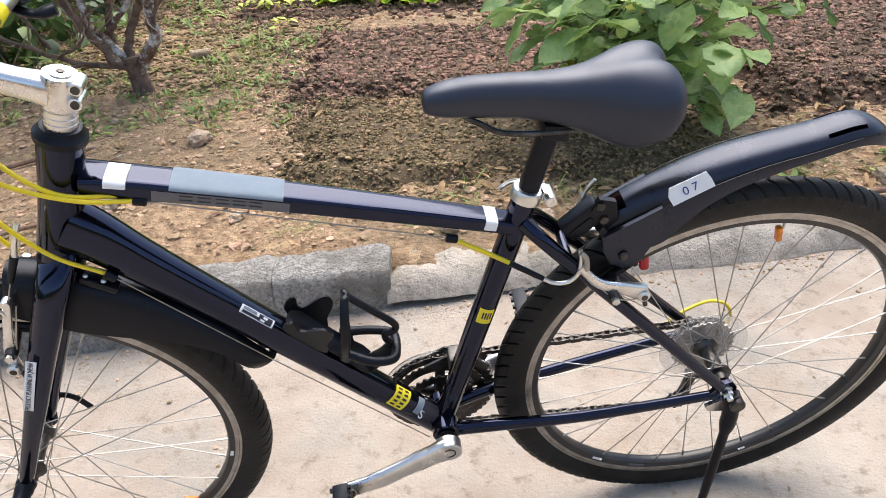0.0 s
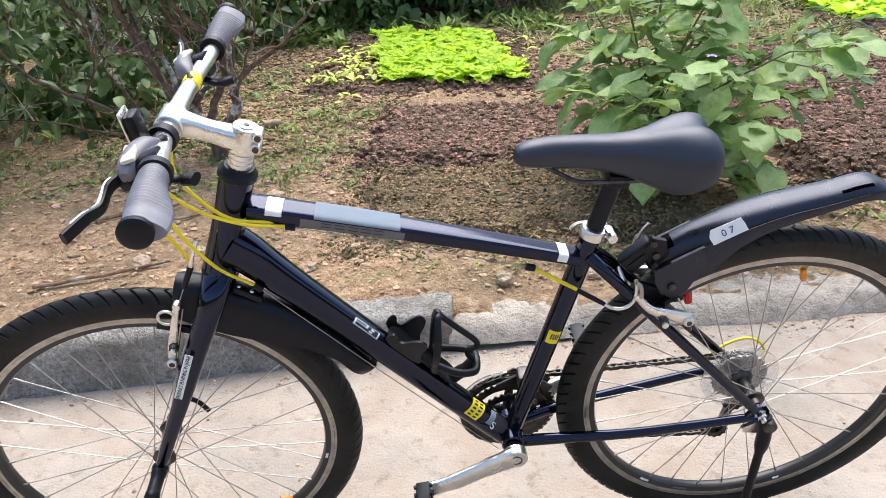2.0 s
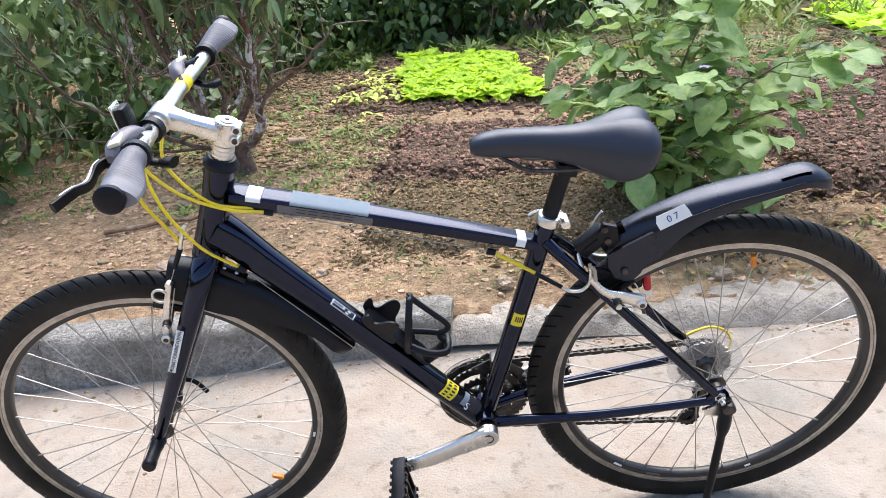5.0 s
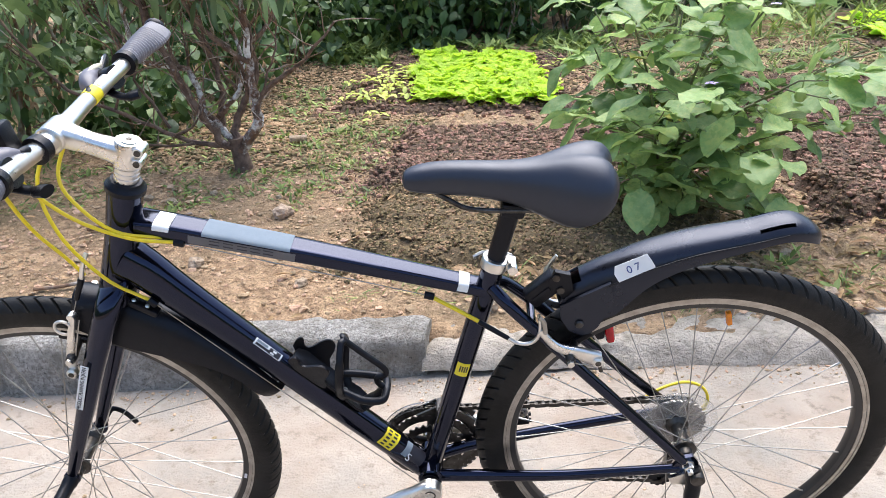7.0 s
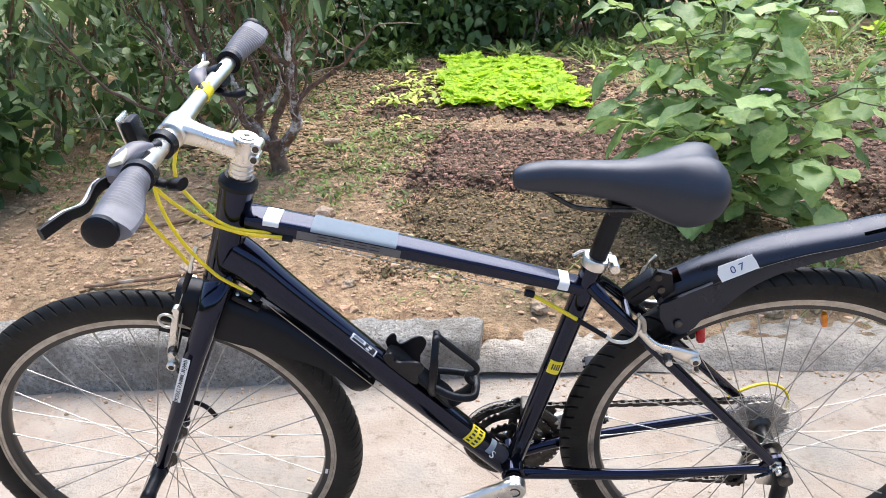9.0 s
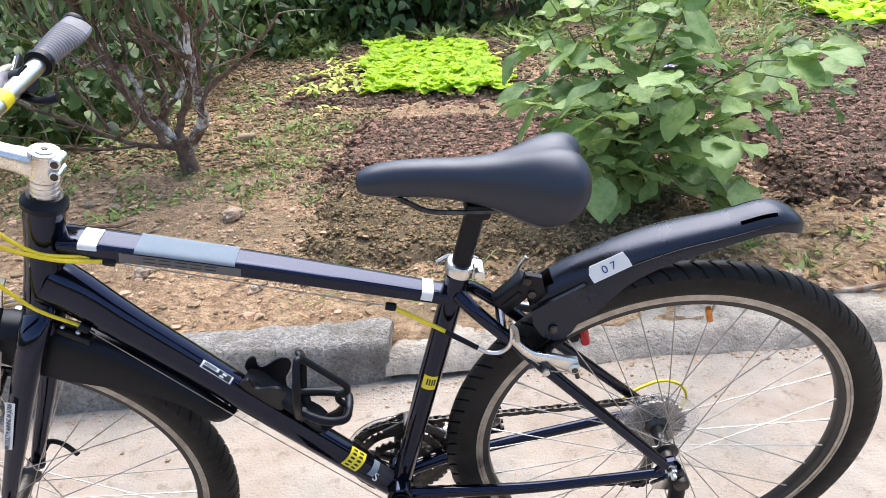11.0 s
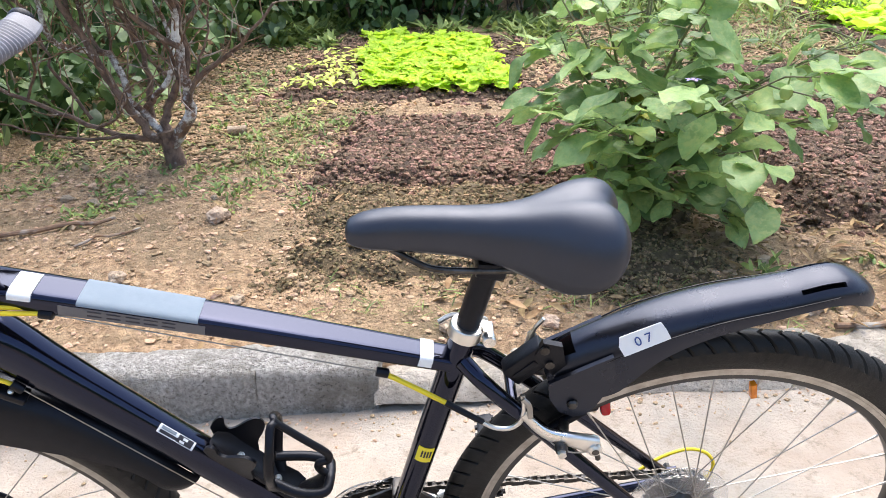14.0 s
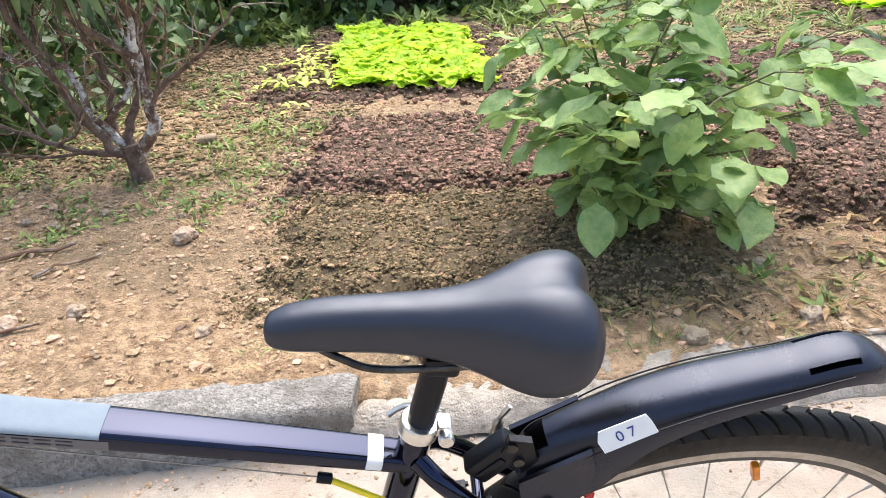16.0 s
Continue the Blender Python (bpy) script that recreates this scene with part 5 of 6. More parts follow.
tagged(lumps("path_grit", P, S, PEBBLE, seed=57, flat=0.6, rough=0.34), "loose grit and clay crumbs along the kerb's foot", "grit", kind="stuff")


def stone(x, y, r, material, label, seed, flat=0.7):
    z = soil_z(x, y)
    b = bmesh.new()
    bmesh.ops.create_icosphere(b, subdivisions=3, radius=1)
    for v in b.verts:
        k = 1 + 0.35 * noise.fractal(v.co * 1.6 + Vector((seed, 0, 0)), 1, 2, 4)
        v.co = Vector((v.co.x * k * r, v.co.y * k * r * 0.85, v.co.z * k * r * flat + r * flat * 0.45))
    me = bpy.data.meshes.new("stone")
    b.to_mesh(me)
    b.free()
    me.materials.append(material)
    ob = new("stone", me)
    ob.matrix_world = pose(x, y, z, 0, 0, seed * 40)
    return tagged(ob, label, "stone", "stones on the soil")


for i, (x, y, r) in enumerate(((-0.87, 2.54, 0.042), (-0.62, 1.99, 0.034), (0.02, 1.86, 0.045), (-1.42, 2.68, 0.036), (-1.55, 2.72, 0.03), (-1.02, 2.06, 0.04), (-1.2, 2.0, 0.05), (0.30, 1.90, 0.04), (0.72, 1.93, 0.05), (1.05, 2.02, 0.045), (-1.28, 2.80, 0.026), (1.36, 2.05, 0.05), (-0.95, 2.72, 0.02), (1.0, 2.3, 0.03))):
    stone(x, y, r * (1.0 if i == 0 else 0.72), STONE, "pale lumpy stone lying on the clay soil", i + 1)


def leaf_mesh(length, width, bend, fold, cells=6, lobes=0.0, tip=1.0, droop_pow=1.6, holes=0, seed=0, blunt=0.02, wave=1.0, teeth=11):
    """A leaf: outline, midrib fold and droop, along +x from its stalk, with real thickness left to its curl."""
    rng = random.Random(seed)
    g = Geo()
    rows = []
    for i in range(cells + 1):
        t = i / cells
        w = width * (math.sin(math.pi * t ** (0.75 / tip) * 0.97 + 0.03) ** 0.8) * (1 + lobes * math.sin(t * teeth + seed)) * 0.5
        if i == cells:
            w = width * blunt
        row = []
        for j in (-1, -0.5, 0, 0.5, 1):
            wob = 0.05 * wave * width * math.sin(9 * t + 3 * j + seed) * abs(j)
            row.append((length * (t + 0.03 * lobes * rng.uniform(-1, 1) * 3), j * w, -bend * length * t ** droop_pow + fold * abs(j) * w + wob))
        rows.append(row)
    skip = {(rng.randrange(1, cells - 1), rng.randrange(4)) for _ in range(holes)}
    g.grid(rows, skip=skip)
    return g


def leaf_cloud(name, leaves, forms, material, parent, seed=0):
    """Leaves joined into one mesh: (place, yaw, pitch, roll, size), shaped by a few forms."""
    V, F, o = [], [], 0
    rng = random.Random(seed)
    arr = [(np.array(f.v), f.f) for f in forms]
    for p, yaw, pitch, roll, size in leaves:
        v, f = arr[rng.randrange(len(arr))]
        m = np.array((Euler((roll, pitch, yaw)).to_matrix()))
        V.append(v * size @ m.T + np.array(p))
        F += [tuple(i + o for i in q) for q in f]
        o += len(v)
    me = bpy.data.meshes.new(name)
    me.from_pydata(np.concatenate(V).tolist(), [], F)
    me.materials.append(material)
    me.polygons.foreach_set("use_smooth", [True] * len(me.polygons))
    ob = new(name, me)
    ob.parent = parent
    return ob


# dry leaves and straw
rng = random.Random(61)
forms = [leaf_mesh(0.07, 0.022, b, f, 4, seed=i) for i, (b, f) in enumerate(((0.2, 0.4), (-0.2, 0.6), (0.4, 0.2)))]
L = []
P, S = scatter(520, 62, (-2.4, 2.6), (1.75, 4.4), 0.25, 1.0, avoid=(BED_RIGHT, BED_NEAR))
for _ in range(330):
    P.append((rng.uniform(0.0, 1.45), rng.uniform(1.92, 2.65), 0)), S.append(rng.uniform(0.3, 0.95))
for (x, y, z), s in zip(P, S):
    L.append(((x, y, soil_z(x, y) + 0.02), rng.uniform(0, 6.3), rng.uniform(-0.3, 0.3), rng.uniform(-0.5, 0.5), s))
tagged(leaf_cloud("dry_leaves", L, forms, STRAW, None, 63), "curled dry brown leaves scattered on the soil", "dry leaves", kind="stuff")


def stick(a, b, r, label):
    pts = [Vector(a).lerp(Vector(b), t / 6) + Vector((0, 0, 0.006 * math.sin(t * 2.1))) for t in range(7)]
    g = Geo().tube([(p.x, p.y, soil_z(p.x, p.y) + r + 0.008 + 0.004 * math.sin(p.x * 40)) for p in pts], [r, r * 0.95, r * 1.05, r * 0.9, r, r * 0.8, r * 0.6], 8)
    return tagged(part("stick", g, TWIG), label, "stick", "sticks on the soil")


stick((-1.62, 2.36, 0), (-1.24, 2.50, 0), 0.010, "dry brown stick lying on the clay")
stick((-1.28, 2.28, 0), (-1.12, 2.44, 0), 0.005, "thin dry twig lying on the clay")
stick((1.08, 1.93, 0), (1.75, 2.04, 0), 0.009, "long pale stick lying behind the kerb")
stick((-1.5, 1.85, 0), (-1.1, 2.0, 0), 0.007, "dry brown twig near the kerb")


g = Geo()
g.lathe([(0.020, -0.045), (0.024, -0.045), (0.024, 0.045), (0.020, 0.045)], (0, 0, 0), (1, 0.15, 0), 20, close=True)
tagged(part("pipe", g, STONE, m=pose(-1.13, 3.55, soil_z(-1.13, 3.55) + 0.026, 0, 0, 8)), "short grey piece of pipe lying by the shrub", "pipe")


# ---- plants ----
def branch(g, p, d, length, r0, r1, wander, rng, lift=0.0, n=8):
    """A wandering tapered limb; gives its points."""
    pts = [Vector(p)]
    d = Vector(d).normalized()
    for i in range(n):
        d = (d + Vector((rng.uniform(-1, 1), rng.uniform(-1, 1), rng.uniform(-1, 1) + lift)) * wander).normalized()
        pts.append(pts[-1] + d * (length / n))
    g.tube(pts, [r0 + (r1 - r0) * i / n for i in range(n + 1)], 8)
    return pts


def egg_leaf(width, bend, fold, holes, seed, material):
    """A broad leaf with a shallowly lobed edge on its own stalk."""
    g = leaf_mesh(1.0, width * 1.10, bend, fold, 12, lobes=0.045, tip=0.74, holes=holes, seed=seed, blunt=0.06, wave=1.5, teeth=10)
    g.tube([(-0.34, 0, -0.10), (-0.16, 0, -0.02), (0.06, 0, 0.0)], [0.016, 0.013, 0.010], 5)
    return g.mesh("leaf_form", material)


EGG_FORMS = [egg_leaf(w, b, f, h, i, LEAF_EGG) for i, (w, b, f, h) in enumerate(((0.68, 0.25, 0.14, 1), (0.62, 0.42, 0.22, 0), (0.72, 0.15, 0.08, 0), (0.64, 0.52, 0.18, 0), (0.70, 0.30, -0.04, 0), (0.60, 0.18, 0.26, 0)))]
EGG_YEL = [egg_leaf(0.64, 0.5, 0.2, 0, 9, LEAF_YEL)]


def eggplant():
    """A branching eggplant bush: woody stems, stalked broad leaves through a dome, small fruits and a flower."""
    rng = random.Random(71)
    bx, by = 0.62, 2.68
    th = new("eggplant")
    th.matrix_world = Matrix.Translation((bx, by, soil_z(bx, by) + 0.02))
    tagged(th, "bushy eggplant with broad dull green leaves growing from the bed", "plant")
    tips = [(-0.26, -0.14, 0.58), (-0.12, -0.52, 0.44), (0.05, -0.60, 0.56), (0.30, -0.50, 0.58), (0.54, -0.32, 0.44), (0.12, -0.34, 0.80), (-0.18, -0.28, 0.76), (0.30, -0.12, 0.88), (0.02, 0.02, 0.96),
            (0.42, 0.14, 0.82), (-0.28, 0.14, 0.74), (0.08, 0.30, 0.78), (0.62, -0.14, 0.62), (0.50, 0.05, 0.50), (-0.14, -0.36, 0.27), (0.06, -0.46, 0.26), (-0.24, -0.24, 0.42), (0.26, -0.46, 0.36),
            (0.26, -0.34, 0.08), (0.44, -0.38, 0.09), (0.12, -0.34, 0.12)]
    for k, tp in enumerate(tips):
        tp = Vector(tp)
        low = tp.z < 0.2
        root = Vector((0.03 * math.cos(k), 0.03 * math.sin(k), -0.03))
        pts = bezier([root, Vector((tp.x * 0.2, tp.y * 0.2, tp.z * 0.4)), Vector((tp.x * 0.55, tp.y * 0.55, tp.z * (0.72 if not low else 0.9))), tp], 5)
        n = len(pts) - 1
        stem = part("stem", Geo().tube(pts, [0.0085 - 0.006 * i / n for i in range(n + 1)], 7), STEM_G, th)
        for j in range(4 if low else 5, n + 1, 2 if low else 1):
            p = pts[j]
            away = Vector((p.x - 0.08, p.y + 0.08, 0.0)).normalized()
            d = away * rng.uniform(0.0, 0.8) + Vector((rng.uniform(-1, 1), rng.uniform(-1, 1), rng.uniform(-0.25, 0.55)))
            g = Geo()
            tw = branch(g, p, d, rng.uniform(0.06, 0.17) * (0.7 if low else 1), 0.0030, 0.0016, 0.12, rng, 0.04, 4)
            part("shoot", g, STEM_G, stem)
            for q in tw[2:]:
                if q.z < 0.03:
                    continue
                yaw = math.atan2(d.y, d.x) + rng.gauss(0, 0.9)
                size = rng.choice((0.06, 0.08, 0.095, 0.11, 0.125, 0.15)) * rng.uniform(0.9, 1.1) * (0.85 if low else 1.0)
                rot = Euler((rng.gauss(0, 0.32), rng.gauss(-0.05, 0.35), yaw)).to_matrix().to_4x4()
                m = Matrix.Translation(q) @ rot @ Matrix.Translation((0.34 * size, 0, 0.10 * size)) @ Matrix.Diagonal((size, size, size, 1))
                part("leaf", EGG_YEL[0] if rng.random() < 0.03 else EGG_FORMS[rng.randrange(len(EGG_FORMS))], None, th, m=m)
    for p in ((-0.08, -0.54, 0.42), (0.05, -0.61, 0.53), (0.31, -0.50, 0.54), (0.53, -0.31, 0.40), (0.12, -0.35, 0.76), (-0.18, -0.30, 0.72), (0.29, -0.14, 0.86)):
        g = Geo().lathe([(0.001, -0.024), (0.011, -0.020), (0.018, -0.007), (0.017, 0.007), (0.009, 0.015), (0.003, 0.019), (0.002, 0.05)], p, (0.1, 0.1, 1), 14)
        part("fruit", g, FRUIT, th, "small round green fruit")
    for at in ((0.20, -0.52, 0.80), (0.02, -0.64, 0.60)):
        g = Geo()
        for i in range(5):
            a = i * 1.2566
            g.grid([[(0, 0, 0), (0, 0, 0)], [(math.cos(a - 0.45) * 0.014, math.sin(a - 0.45) * 0.014, 0.004), (math.cos(a + 0.45) * 0.014, math.sin(a + 0.45) * 0.014, 0.004)], [(math.cos(a - 0.1) * 0.022, math.sin(a - 0.1) * 0.022, 0.002), (math.cos(a + 0.1) * 0.022, math.sin(a + 0.1) * 0.022, 0.002)]])
        part("flower", g, PETAL, th, "small violet flower", m=Matrix.Translation(at))
    return th


eggplant()


def rosette(name, x, y, z, leaves, forms, rng, label, category, group, size):
    """A small plant of separate leaves round its base."""
    th = new(name)
    th.matrix_world = pose(x, y, z, 0, 0, rng.uniform(0, 360))
    tagged(th, label, category, group)
    for yaw, pitch, roll, k, up in leaves:
        q = k * size
        part("leaf", forms[rng.randrange(len(forms))], None, th, m=Matrix.Translation((0, 0, up)) @ Euler((roll, pitch, yaw)).to_matrix().to_4x4() @ Matrix.Diagonal((q, q, q, 1)))
    return th


LET_FORMS = [leaf_mesh(1.0, 1.05, b, 0.3, 9, lobes=0.2, tip=0.62, seed=k, blunt=0.42, wave=2.2).mesh("leaf_form", LEAF_LET) for k, b in enumerate((0.35, 0.5, 0.25, 0.6))]
SEED_FORMS = [leaf_mesh(1.0, 0.5, b, 0.2, 6, lobes=0.1, tip=0.5, seed=k, blunt=0.15).mesh("leaf_form", LEAF_SEED) for k, b in enumerate((0.4, 0.6))]


def lettuces():
    """Rows of lettuce in the middle bed."""
    rng = random.Random(91)
    y = 4.30
    while y < 5.60:
        x = -1.0
        while x < 0.3:
            px, py = x + rng.uniform(-0.02, 0.02), y + rng.uniform(-0.02, 0.02)
            if -0.60 - 0.17 * (py - 4.3) < px < 0.22 - 0.19 * (py - 4.3):
                lv = [(i * 2.4 + rng.uniform(-0.3, 0.3), rng.uniform(-0.95, -0.1), rng.uniform(-0.25, 0.25), rng.uniform(0.7, 1.1), 0.012) for i in range(8)]
                rosette("lettuce", px, py, soil_z(px, py) + 0.035, lv, LET_FORMS, rng, "bright yellow-green loose-leaf lettuce in the garden bed", "lettuce", "lettuces in the bed", rng.uniform(0.075, 0.10))
            x += 0.098
        y += 0.098


lettuces()


def far_lettuce():
    rng = random.Random(92)
    L = []
    for _ in range(420):
        x, y = rng.uniform(2.72, 4.9), rng.uniform(5.6, 7.1)
        for i in range(5):
            L.append(((x, y, soil_z(x, y) + 0.03), rng.uniform(0, 6.28), rng.uniform(-1.1, -0.2), rng.uniform(-0.3, 0.3), rng.uniform(0.09, 0.16)))
    forms = [leaf_mesh(1.0, 0.7, b, 0.2, 6, lobes=0.1, tip=0.5, seed=k, blunt=0.2) for k, b in enumerate((0.35, 0.5))]
    tagged(leaf_cloud("salad_greens", L, forms, LEAF_LET, None, 92), "thick bright green salad leaves in the far bed", "salad greens", kind="stuff")


far_lettuce()


def seedlings():
    rng = random.Random(95)
    spots = [(rng.uniform(-1.05, -0.62) - 0.12 * rng.random(), rng.uniform(4.22, 5.2)) for _ in range(44)] + [(-0.80, 3.85), (-0.76, 3.9), (0.28, 4.9), (0.2, 5.15), (0.3, 5.2), (0.15, 5.3), (0.25, 4.7)]
    for x, y in spots:
        lv = [(i * 2.3 + rng.uniform(-0.4, 0.4), rng.uniform(-1.0, 0.0), rng.uniform(-0.3, 0.3), rng.uniform(0.7, 1.15), 0.012 + 0.008 * i) for i in range(4)]
        rosette("seedling", x, y, soil_z(x, y) + 0.025, lv, SEED_FORMS, rng, "thin yellowish lettuce seedling in brown soil", "seedling", "seedlings beside the lettuce", rng.uniform(0.045, 0.07))


seedlings()


def weeds(count, seed, xr, yr, label, blade=0.09, spread=0.05, per=26, broad=False):
    rng = random.Random(seed)
    forms = [leaf_mesh(1.0, 0.34 if broad else 0.07, b, 0.2, 4, seed=i) for i, b in enumerate((0.5, 0.9, 0.3))]
    L = []
    for _ in range(count):
        cx, cy = rng.uniform(*xr), rng.uniform(*yr)
        if cy < kerb_y(cx) + 0.17:
            continue
        for _ in range(per):
            a, q = rng.uniform(0, 6.28), rng.random() ** 0.7 * spread
            x, y = cx + math.cos(a) * q, cy + math.sin(a) * q
            L.append(((x, y, soil_z(x, y)), rng.uniform(0, 6.28), rng.uniform(-1.3, -0.2), rng.uniform(-0.5, 0.5), blade * rng.uniform(0.4, 1.2)))
    return tagged(leaf_cloud("weeds", L, forms, LEAF_GRASS, None, seed), label, "weeds", kind="stuff")


weeds(40, 101, (-1.2, -0.55), (2.65, 3.9), "low green weeds and grass beside the dug bed", 0.038, 0.08, 26, True)
weeds(20, 102, (-1.15, -0.66), (2.7, 3.9), "thin grass beside the dug bed", 0.065, 0.08, 26)
weeds(55, 103, (-2.4, -1.25), (2.4, 3.9), "low green weeds under the shrub", 0.036, 0.10, 30, True)
weeds(34, 104, (-0.5, 1.3), (1.88, 2.2), "sparse grass along the bed's edge", 0.055, 0.06, 12)
weeds(12, 105, (0.9, 1.5), (2.0, 2.4), "sparse weeds behind the kerb", 0.05, 0.04, 9, True)
weeds(26, 111, (-1.6, -0.75), (3.9, 5.9), "low olive-green weeds among the litter by the lettuce", 0.05, 0.11, 24, True)
weeds(60, 106, (0.2, 2.6), (4.9, 6.6), "rough grass between the far beds", 0.16, 0.10, 22)
weeds(30, 107, (-1.7, -1.0), (5.4, 6.4), "feathery low green weeds before the hedge", 0.12, 0.14, 40, True)


def shrub():
    """A many-stemmed shrub with lichen-spotted limbs and long drooping leaves."""
    rng = random.Random(111)
    bx, by = -1.27, 3.13
    th = new("shrub")
    th.matrix_world = Matrix.Translation((bx, by, soil_z(bx, by)))
    tagged(th, "many-stemmed garden shrub with lichen-spotted branches and long drooping leaves", "shrub")
    g = Geo().tube([(0, 0, -0.05), (0.0, 0, 0.02), (-0.012, 0, 0.09), (-0.02, 0, 0.15)], [0.052, 0.043, 0.037, 0.040], 12)
    part("trunk", g, BARK, th, "grey-brown trunk")
    L = []
    # each limb: bends in the shrub's own upright plane, how far it leans to the path, thickness
    limbs = (([(0.0, 0.09), (0.12, 0.26), (0.10, 0.45), (0.12, 0.80), (0.10, 1.35)], -0.10, 0.027), ([(-0.03, 0.12), (-0.01, 0.24), (0.10, 0.50), (0.07, 0.90), (0.12, 1.4)], 0.06, 0.022),
             ([(-0.05, 0.12), (-0.16, 0.30), (-0.27, 0.56), (-0.37, 0.90), (-0.46, 1.3)], -0.16, 0.021), ([(-0.04, 0.14), (-0.16, 0.29), (-0.21, 0.46), (-0.46, 0.53), (-0.52, 0.78), (-0.62, 1.1)], 0.10, 0.019),
             ([(-0.03, 0.11), (-0.25, 0.15), (-0.50, 0.27), (-0.80, 0.45), (-1.0, 0.75)], -0.20, 0.0135), ([(-0.10, 0.19), (-0.13, 0.45), (-0.23, 0.70), (-0.20, 1.2)], 0.22, 0.016),
             ([(-0.12, 0.23), (-0.02, 0.34), (0.02, 0.52), (-0.10, 0.78), (-0.04, 1.2)], 0.26, 0.014), ([(0.11, 0.26), (0.19, 0.44), (0.26, 0.62), (0.24, 0.9)], -0.12, 0.007),
             ([(-0.34, 0.20), (-0.47, 0.40), (-0.52, 0.55), (-0.70, 0.80), (-0.75, 1.1)], 0.0, 0.008), ([(-0.2, 0.14), (-0.45, 0.13), (-0.72, 0.20), (-1.0, 0.22)], -0.30, 0.007))

    def leafy(tw):
        for q in tw[2:]:
            if q.z > 0.80 and rng.random() < 0.75:
                for _ in range(3 if q.z > 1.0 else 1):
                    L.append((q + Vector((rng.uniform(-0.02, 0.02), rng.uniform(-0.02, 0.02), 0)), rng.uniform(0, 6.28), rng.uniform(0.1, 1.2), rng.uniform(-0.7, 0.7), rng.uniform(0.08, 0.16)))
    for bends, lean, r in limbs:
        ph = rng.uniform(0, 6.28)
        pts = bezier([(x, lean * z + 0.03 * math.sin(4 * z + ph) * min(1, 4 * z), z) for x, z in bends], 5)
        pts = [p + Vector((rng.gauss(0, 0.006), rng.gauss(0, 0.006), rng.gauss(0, 0.004))) if i else p for i, p in enumerate(pts)]
        n = len(pts) - 1
        g = Geo().tube(pts, [r * (1 - 0.62 * i / n) * rng.uniform(0.93, 1.08) for i in range(n + 1)], 9)
        limb = part("limb", g, LICHEN if r in (0.027, 0.019, 0.014) else BARK, th, "crooked brown limb blotched with white lichen")
        twigs = Geo()
        for i in range(4, n + 1):
            p = pts[i]
            if i % 5 == 1 and r > 0.01:
                gg = Geo()
                side = rng.choice((-1, 1))
                sub = branch(gg, p, Vector((side * rng.uniform(0.4, 1), rng.uniform(-0.7, 0.7), rng.uniform(0.4, 1.2))), rng.uniform(0.35, 0.7), r * 0.5, r * 0.2, 0.3, rng, 0.15, 8)
                part("branch", gg, BARK, limb)
                for q in sub[2:]:
                    leafy(branch(twigs, q, Vector((rng.uniform(-1, 1), rng.uniform(-1, 1), rng.uniform(0, 1.2))), rng.uniform(0.12, 0.35), 0.0034, 0.0013, 0.32, rng, 0.1, 6))
            for _ in range(3 if p.z > 0.7 else (1 if rng.random() < 0.55 else 0)):
                leafy(branch(twigs, p, Vector((rng.uniform(-1, 1), rng.uniform(-1, 1), rng.uniform(-0.1, 1.2))), rng.uniform(0.12, 0.4), 0.0042, 0.0014, 0.32, rng, 0.1, 6))
        tagged(part("brushwood", twigs, TWIG, limb), kind="stuff")
    forms = [leaf_mesh(1.0, 0.24, b, 0.25, 5, seed=i) for i, b in enumerate((0.3, 0.5, 0.15))]
    tagged(leaf_cloud("crown", L, forms, LEAF_LONG, th, 5), "narrow drooping grey-green leaves", kind="stuff")
    return th


shrub()


def bush(x, y, w, d, h, count, leaf, seed, forms, material, label, low=0.05, stems=9):
    """A thicket: stems and leaves through its uneven volume."""
    rng = random.Random(seed)
    th = new("bush")
    th.matrix_world = Matrix.Translation((x, y, soil_z(x, y)))
    tagged(th, label, "bush", "bushes round the garden")
    g = Geo()
    for _ in range(stems):
        a = (rng.uniform(-w, w) * 0.5, rng.uniform(-d, d) * 0.5, -0.02)
        branch(g, a, (rng.uniform(-0.4, 0.4), rng.uniform(-0.4, 0.4), 1), h * rng.uniform(0.6, 1.0), 0.014, 0.003, 0.12, rng)
    tagged(part("brushwood", g, TWIG, th), kind="stuff")
    L = []
    clumps = [(rng.uniform(-w, w), rng.uniform(-d, d), low + (h - low) * rng.random() ** 0.85, rng.uniform(0.12, 0.30)) for _ in range(max(14, count // 45))]
    for _ in range(count):
        cx, cy, cz, cr = clumps[rng.randrange(len(clumps))]
        p = Vector((cx + rng.gauss(0, cr * 0.55), cy + rng.gauss(0, cr * 0.55), max(0.03, cz + rng.gauss(0, cr * 0.5))))
        L.append((p, rng.uniform(0, 6.28), rng.gauss(0.45, 0.45), rng.gauss(0, 0.5), leaf * rng.uniform(0.55, 1.3)))
    tagged(leaf_cloud("crown", L, forms, material, th, seed), kind="stuff")
    return th


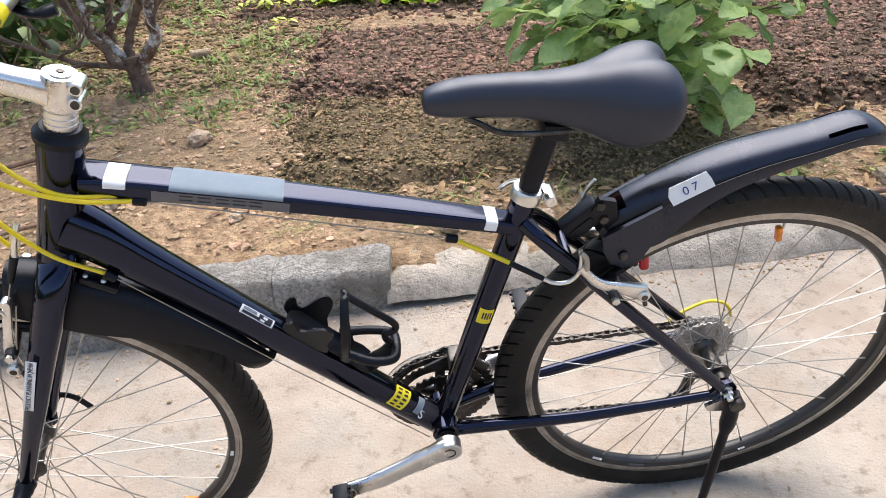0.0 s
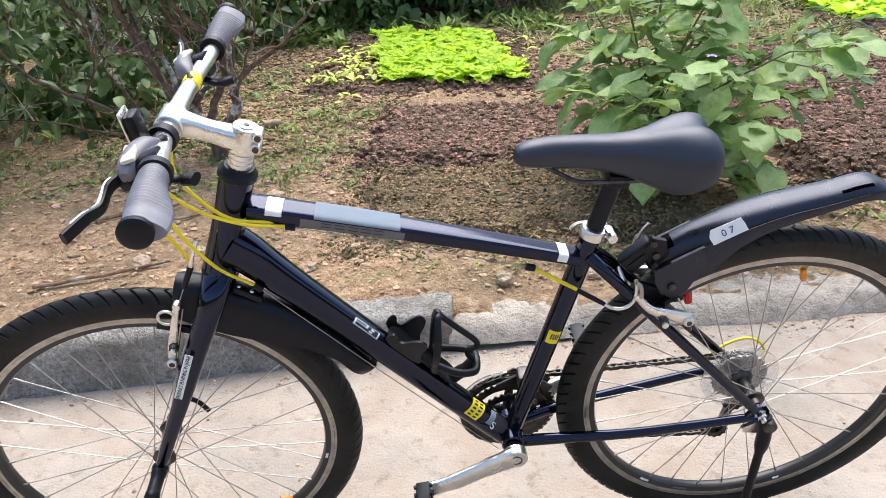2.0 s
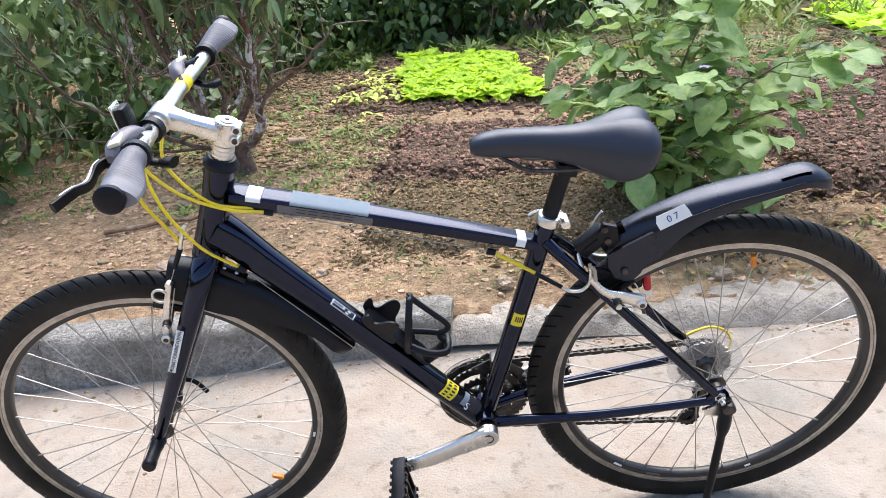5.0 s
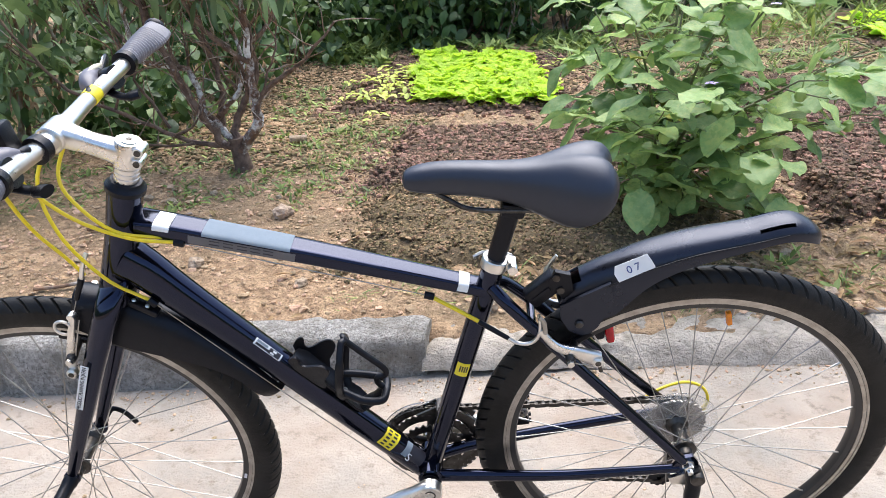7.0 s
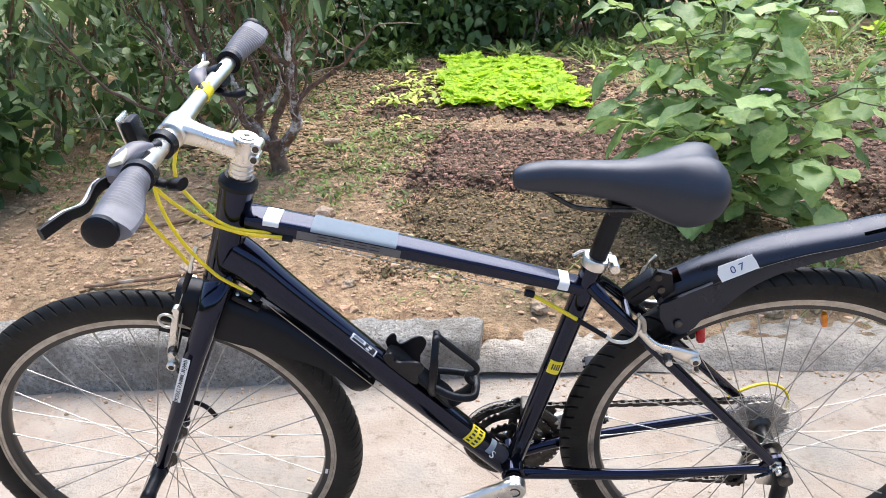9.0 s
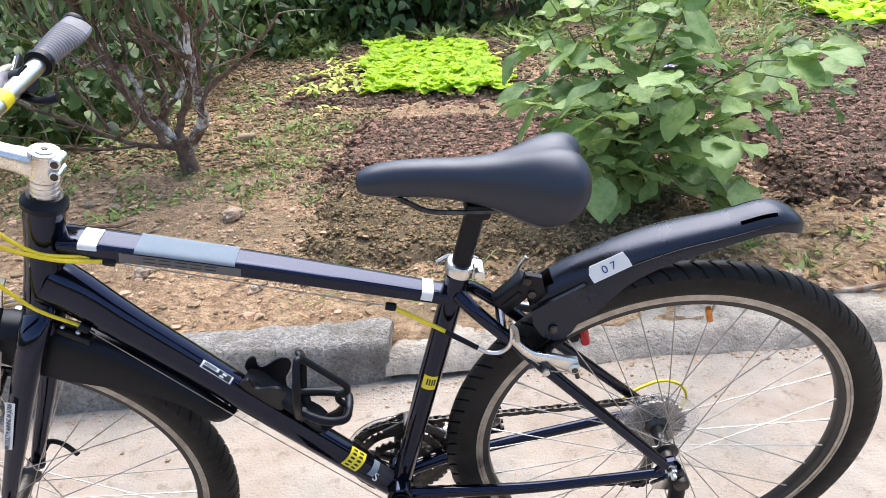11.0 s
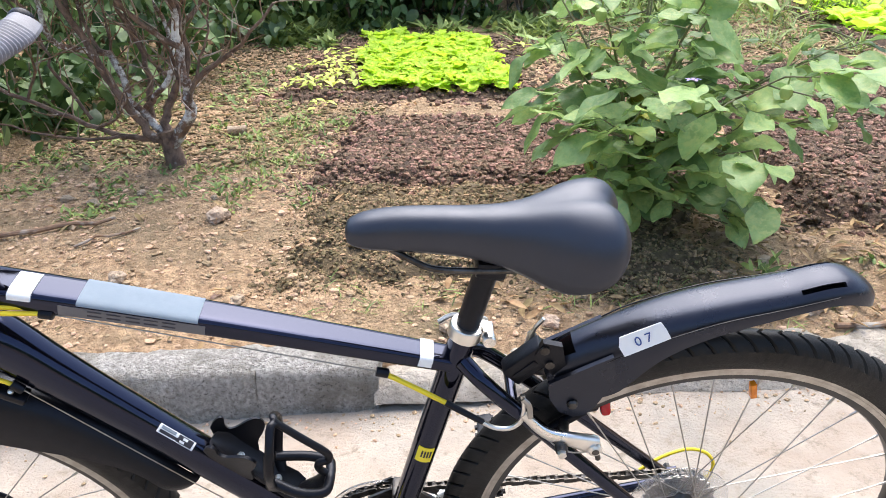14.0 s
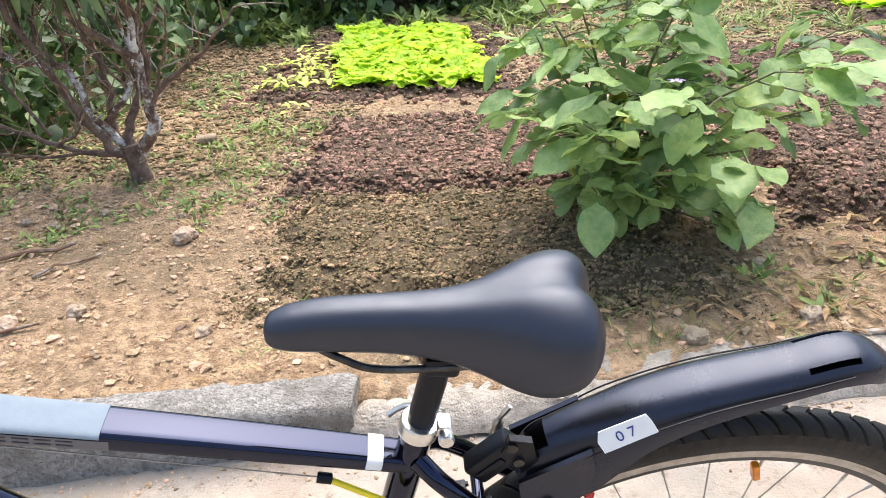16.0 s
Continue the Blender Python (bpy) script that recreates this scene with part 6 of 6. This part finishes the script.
BROAD = [leaf_mesh(1.0, 0.62, b, 0.18, 4, seed=i) for i, b in enumerate((0.3, 0.5, 0.15))]
NARROW = [leaf_mesh(1.0, 0.26, b, 0.25, 4, seed=i) for i, b in enumerate((0.3, 0.6, 0.15))]
for i, (x, y, w, d, h) in enumerate(((-2.9, 6.9, 0.7, 0.5, 1.5), (-2.1, 7.0, 0.6, 0.5, 1.5), (-1.3, 6.8, 0.55, 0.45, 1.5), (-0.6, 6.85, 0.5, 0.4, 1.5), (0.1, 7.0, 0.5, 0.4, 1.4), (0.85, 7.5, 0.5, 0.5, 1.5), (1.7, 8.2, 0.6, 0.5, 1.5), (2.6, 8.6, 0.7, 0.5, 1.5), (3.6, 8.8, 0.7, 0.5, 1.6), (4.7, 9.0, 0.7, 0.5, 1.6), (5.8, 9.0, 0.7, 0.6, 1.6), (-3.9, 6.6, 0.7, 0.6, 1.6))):
    bush(x, y, w, d, h, 1500, 0.12, 120 + i, BROAD, LEAF_HEDGE, "dense dark green hedge bush with broad leaves")
for i, (x, y, w, d, h, c) in enumerate(((-2.75, 3.2, 0.45, 0.6, 1.5, 1500), (-3.0, 4.4, 0.6, 0.6, 1.7, 1500), (-2.3, 5.2, 0.6, 0.5, 1.6, 1300), (-3.6, 2.6, 0.6, 0.6, 1.6, 1300), (-2.45, 2.55, 0.18, 0.3, 0.6, 350))):
    bush(x, y, w, d, h, c, 0.11, 140 + i, BROAD if i in (4,) else NARROW + BROAD[:1], LEAF_LONG if i != 4 else LEAF_HEDGE, "overgrown green bush with long pointed leaves at the garden's side")


for i, (x, y, w, d, h) in enumerate(((-4.6, 7.9, 0.8, 0.5, 2.1), (-3.4, 8.0, 0.8, 0.5, 2.1), (-2.2, 8.1, 0.8, 0.5, 2.1), (-1.0, 8.0, 0.8, 0.5, 2.1), (0.2, 8.2, 0.8, 0.5, 2.0), (1.5, 9.3, 0.9, 0.5, 2.0), (3.2, 9.9, 0.9, 0.5, 2.0), (-4.4, 5.4, 0.7, 0.9, 2.0), (-4.3, 3.9, 0.6, 0.9, 2.0))):
    bush(x, y, w, d, h, 1300, 0.16, 160 + i, BROAD, LEAF_HEDGE, "tall dark green bush behind the hedge", stems=6)
for i, (x, y, w, d, h) in enumerate(((-1.75, 5.7, 0.35, 0.3, 0.55), (-2.0, 4.6, 0.35, 0.35, 0.6), (-2.15, 3.75, 0.3, 0.3, 0.5), (-0.9, 6.2, 0.35, 0.25, 0.6), (-0.1, 6.4, 0.4, 0.25, 0.6))):
    bush(x, y, w, d, h, 420, 0.09, 180 + i, BROAD, LEAF_HEDGE, "low leafy green plant at the foot of the bushes", stems=5)
weeds(70, 108, (-2.6, 0.6), (5.85, 6.6), "dark low undergrowth at the foot of the hedge", 0.13, 0.16, 26, True)
weeds(60, 109, (0.6, 3.2), (6.3, 8.0), "tall grass and weeds at the garden's end", 0.30, 0.16, 24)
weeds(40, 110, (-2.9, -1.7), (3.2, 5.2), "low leafy undergrowth beside the bushes", 0.09, 0.14, 30, True)


# ---- far backdrop: a dark uneven line of trees all round ----
def tree_line():
    g = Geo()
    rows = [[], [], []]
    for i in range(181):
        a = 2 * math.pi * i / 180
        r = 38 + 4 * math.sin(a * 7)
        hh = 6.5 + 2.0 * fbm(math.cos(a) * 5, math.sin(a) * 5, 2, 9)
        for k, z in enumerate((-0.5, hh * 0.6, hh)):
            rows[k].append((math.cos(a) * (r + k * 0.8), math.sin(a) * (r + k * 0.8), z))
    g.grid(rows)
    return tagged(part("backdrop", g, LEAF_HEDGE, angle=180), "distant dark green trees", "backdrop", kind="structure")


tree_line()
